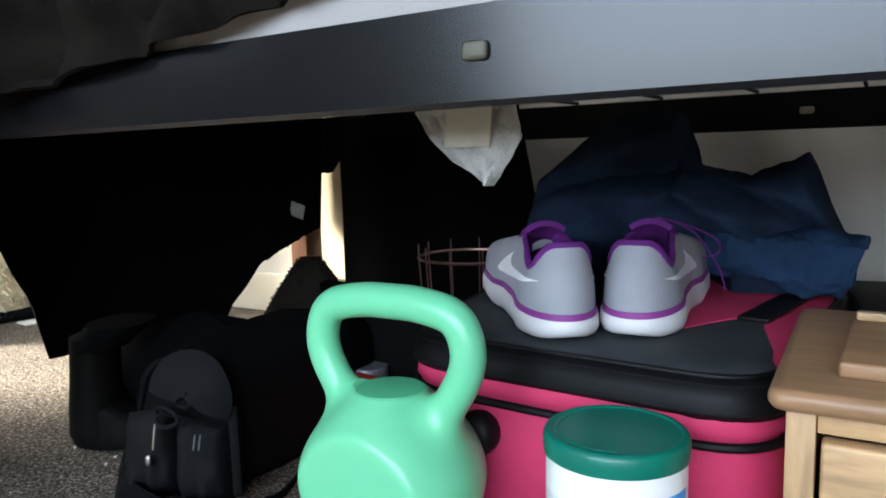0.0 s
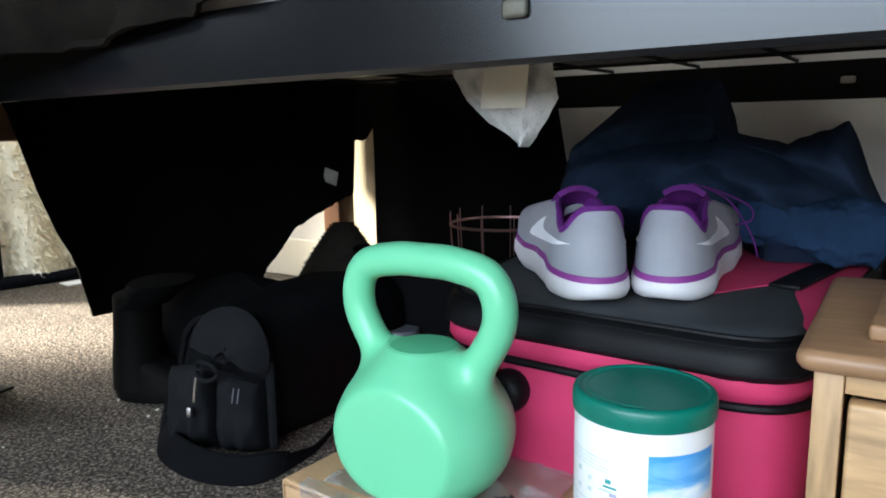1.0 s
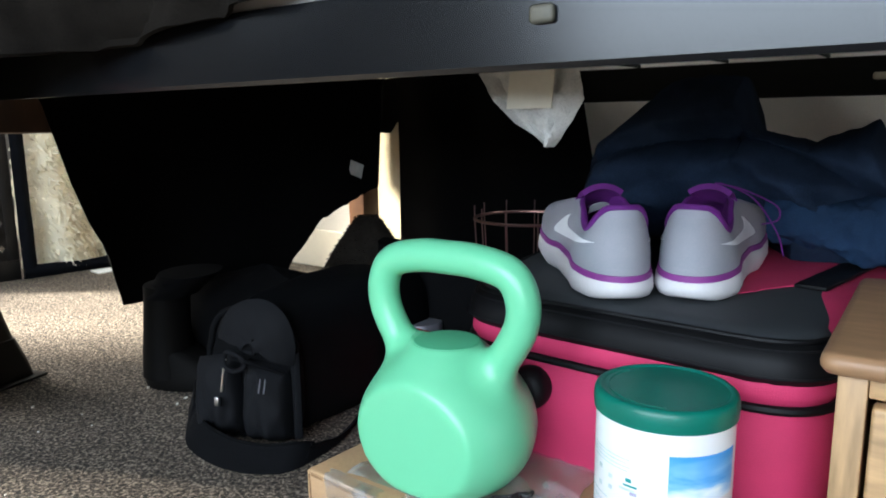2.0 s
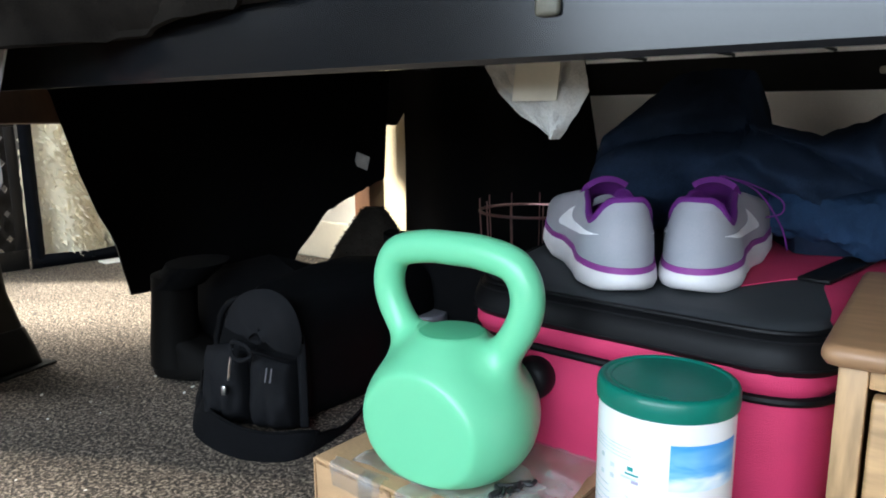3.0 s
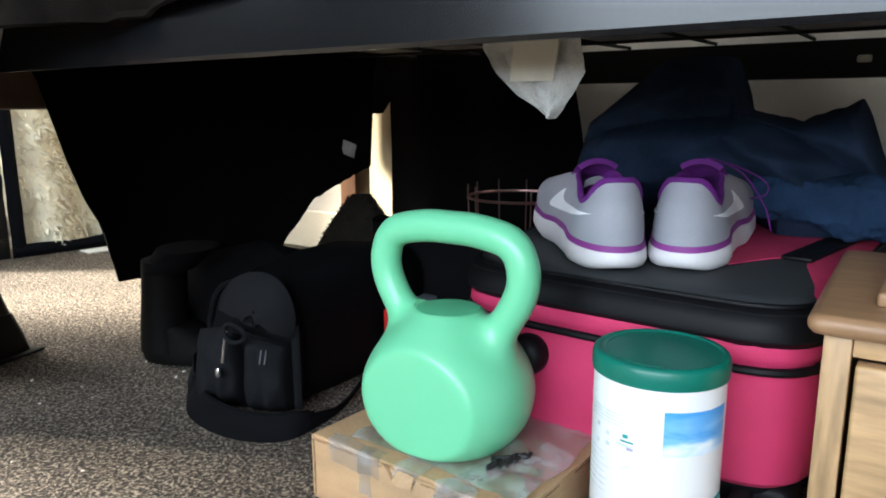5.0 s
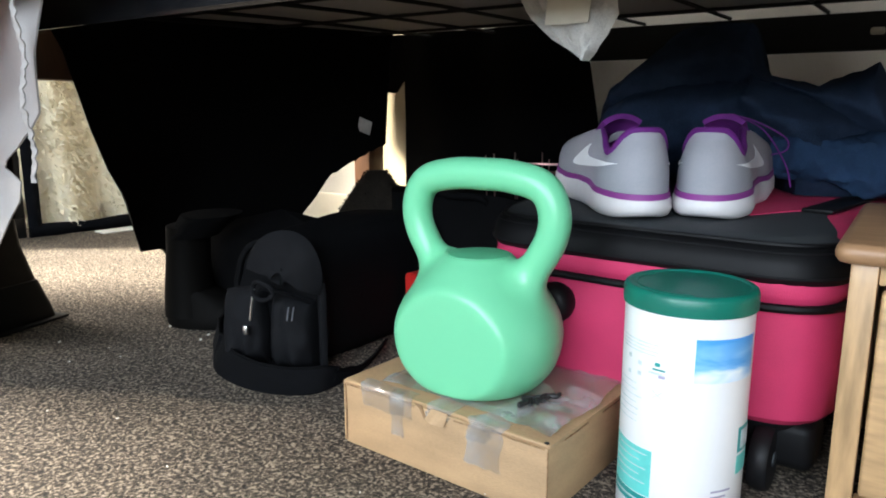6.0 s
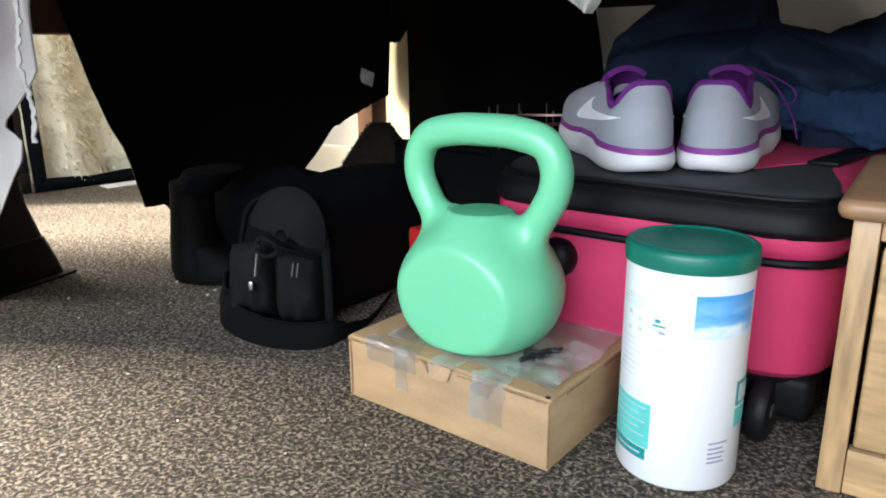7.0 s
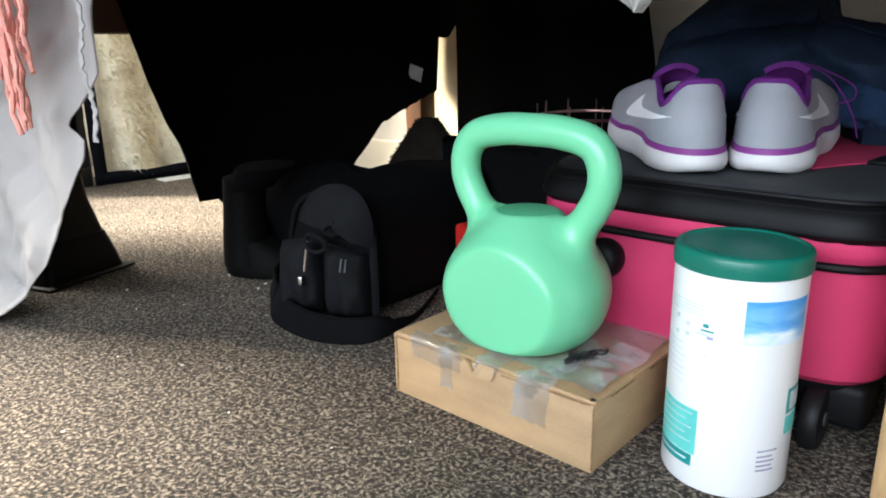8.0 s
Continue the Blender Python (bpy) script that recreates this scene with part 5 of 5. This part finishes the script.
def navy_garment():
    ob = thing("folded_jeans", "crumpled navy blue denim garment piled on the suitcase", "clothes", pose(0, 0, 0))
    xs = [-0.432, -0.427, -0.418, -0.384, -0.346, -0.310, -0.260, -0.215, -0.204, -0.199, -0.190, -0.125, -0.090, -0.057, -0.047, -0.032, -0.010, 0.000]
    zs = [0.300, 0.350, 0.376, 0.405, 0.440, 0.468, 0.474, 0.470, 0.445, 0.415, 0.399, 0.384, 0.398, 0.411, 0.393, 0.350, 0.300, 0.280]
    base = 0.2440
    def crease(x):
        return float(np.interp(x, (-0.43, -0.36, -0.284, -0.19, -0.128, -0.064, 0.0), (0.335, 0.372, 0.385, 0.390, 0.368, 0.329, 0.300)))
    # soft ridges across the pile: start, end, height, half width
    ridges = [((-0.41, 0.30), (-0.22, 0.355), 0.014, 0.016), ((-0.36, 0.36), (-0.20, 0.365), 0.012, 0.013), ((-0.20, 0.37), (-0.10, 0.310), 0.016, 0.014), ((-0.24, 0.33), (-0.15, 0.290), 0.012, 0.012),
              ((-0.40, 0.385), (-0.24, 0.440), 0.014, 0.016), ((-0.30, 0.41), (-0.21, 0.425), 0.010, 0.010), ((-0.11, 0.385), (-0.05, 0.340), 0.010, 0.010), ((-0.075, 0.405), (-0.035, 0.335), 0.008, 0.008),
              ((-0.17, 0.345), (-0.09, 0.335), 0.009, 0.008), ((-0.39, 0.325), (-0.30, 0.30), 0.010, 0.012)]
    def relief(x, z):
        y = 0.0
        for (ax, az), (bx, bz), h, w in ridges:
            dx, dz = bx - ax, bz - az
            t = max(0.0, min(1.0, ((x - ax) * dx + (z - az) * dz) / (dx * dx + dz * dz)))
            d = math.hypot(x - ax - dx * t, z - az - dz * t)
            y -= h * math.exp(-(d / w) ** 2)
        return y
    rings = []
    n, m = 150, 64
    for i in range(n + 1):
        x = -0.432 + 0.432 * i / n
        top = float(np.interp(x, xs, zs)) + 0.003 * wob(x * 60, 7)
        zc = min(crease(x), top - 0.004)
        thin = min(1.0, (i + 0.5) / 14, (n - i + 0.5) / 14) ** 0.5
        ring = []
        for j in range(m + 1):
            z = base + (top - base) * j / m
            if z < zc:
                h = (z - base) / (zc - base)
                y = 1.052 - 0.052 * math.sqrt(max(0.0, 1 - (2 * h - 0.86) ** 2 / 1.32))
            else:
                h = (z - zc) / max(0.004, top - zc)
                y = 1.058 - 0.026 * math.sin(math.pi * min(1.0, h * 0.85 + 0.08)) + 0.050 * h * h
            if z < 0.305:
                y += 0.085 * ((0.305 - z) / 0.061) ** 1.3 * min(1.0, max(0.0, (-0.13 - x) / 0.04))
            y += relief(x, z) * min(1.0, (top - z) / 0.02 + 0.15) + 0.011 * wob(x * 13, z * 15, 2) + 0.006 * wob(x * 34 + z * 12, z * 30, 5) + 0.002 * wob(x * 90, z * 90, 8)
            ring.append(Vector((x + 0.004 * wob(z * 20, x * 9), 1.13 + (y - 1.13) * thin, z)))
        for j in range(m, -1, -8):
            z = base + (top - base) * j / m
            ring.append(Vector((x, 1.135 + 0.085 * thin * math.sqrt(max(0.0, 1 - (j / m) ** 3)), z * 0.998)))
        rings.append(ring)
    part("fabric", stack(rings), NAVY, ob)
    # loose end of a leg, paler, slumped over the front
    def leg(u, v):
        a = 2 * math.pi * v
        x = -0.160 + 0.158 * u
        rz = 0.022 + 0.014 * u + 0.004 * math.sin(u * 11)
        c, s = math.cos(a), math.sin(a)
        fold = 0.006 * wob(u * 7, c * 2, s * 2) + 0.0035 * wob(u * 19, c * 5, s * 5)
        return (x + 0.012 * s * u, 1.018 - 0.020 * u + (0.030 + fold) * math.copysign(abs(c) ** 0.8, c), 0.2955 - 0.012 * u + (rz + fold) * math.copysign(abs(s) ** 0.7, s))
    part("sleeve", cloth(leg, 60, 40, 0.002), NAVY_LIGHT, ob, "loose paler leg of the denim")
    part("hem", tube([Vector(leg(1.0, k / 30)) for k in range(30)], 0.0030, 7, closed=True), NAVY_LIGHT, ob, "stitched hem")
    part("seam", tube([Vector(leg(k / 30, 0.54 + 0.03 * math.sin(k * 0.2))) for k in range(31)], 0.0012, 6), NAVY, ob)


def black_sole():
    ob = thing("laptop_sleeve", "black flat padded sleeve lying behind the drawer unit", "sleeve", pose(0.005, 1.00, 0.0, 0, 0, 8))
    part("body", box(0, 0, 0.205, 0.34, 0.24, 0.232, 0.010, 3), CASE_BLACK, ob)
    part("piping", tube([(0.008, -0.001, 0.219), (0.17, -0.003, 0.220), (0.332, -0.001, 0.219)], 0.003, 7), STRAP, ob)
    part("stand", box(0.02, 0.02, 0, 0.32, 0.22, 0.205, 0.006), CASE_BLACK, ob)


def lint():
    ob = thing("lint", "scattered specks of white lint on the carpet", "lint", pose(0, 0, 0), kind="stuff")
    rnd = random.Random(21)
    bm = bmesh.new()
    spots = [(-0.895, 0.668), (-0.993, 0.683), (-0.905, 0.690), (-1.065, 0.54), (-1.02, 0.70)]
    spots += [(rnd.uniform(-1.1, -0.3), rnd.uniform(0.15, 0.66)) for _ in range(22)]
    for k, (x, y) in enumerate(spots):
        r = 0.0045 if k < 4 else rnd.uniform(0.0012, 0.0025)
        bmesh.ops.create_icosphere(bm, subdivisions=1, radius=1, matrix=pose(x, y, 0.003, 0, 0, rnd.uniform(0, 180)) @ Matrix.Diagonal((r, r * 0.5, r * 0.4, 1)))
    part("specks", bm, LINT, ob)


def dark_filler_duffel():
    # added limp shape that fills the dark between boot and camera bag
    ob = thing("dark_filler_duffel_bag", "added black bag shape filling the dark behind the camera bag", "bag", pose(-0.915, 0.87, 0, 0, 0, 25))
    rings = []
    for k in range(9):
        t = k / 8
        e = (1 - t ** 3) ** 0.45
        rings.append([((0.175 * math.cos(a)) * (e * 0.98 + 0.02) * (1 + 0.06 * wob(math.cos(a) * 2, math.sin(a) * 2, t * 3)), 0.085 * math.sin(a) * (e * 0.98 + 0.02), 0.178 * t + 0.006 * wob(math.cos(a) * 3, math.sin(a) * 3, t * 4) * t) for a in [2 * math.pi * j / 40 for j in range(40)]])
    part("body", stack(rings), BLACK_CLOTH, ob)


bed()
dark_filler_duffel()
mattress()
bed_riser()
bedspread()
bed_skirt()
blanket()
mattress_label()
jacket()
black_hanging_cloth()
white_hanging_sheet()
carton()
plastic_sleeve()
kettlebell()
canister()
suitcase()
shoe("pale lavender running shoe with purple collar, white sole, toe turned outward", pose(-0.2255, 0.715, 0.2412, 0, 0, 37.5), 1, False)
shoe("pale lavender running shoe with purple collar and white sole", pose(-0.1790, 0.747, 0.2412, 0, 0, 3.5), -1, True)
nightstand()
pine_board()
camera_bag()
shoulder_strap()
rubber_boot()
fleece_boot()
wire_basket()
small_things()
dark_filler_tote()
sherpa_jacket()
lattice_crate()
navy_garment()
black_sole()
lint()
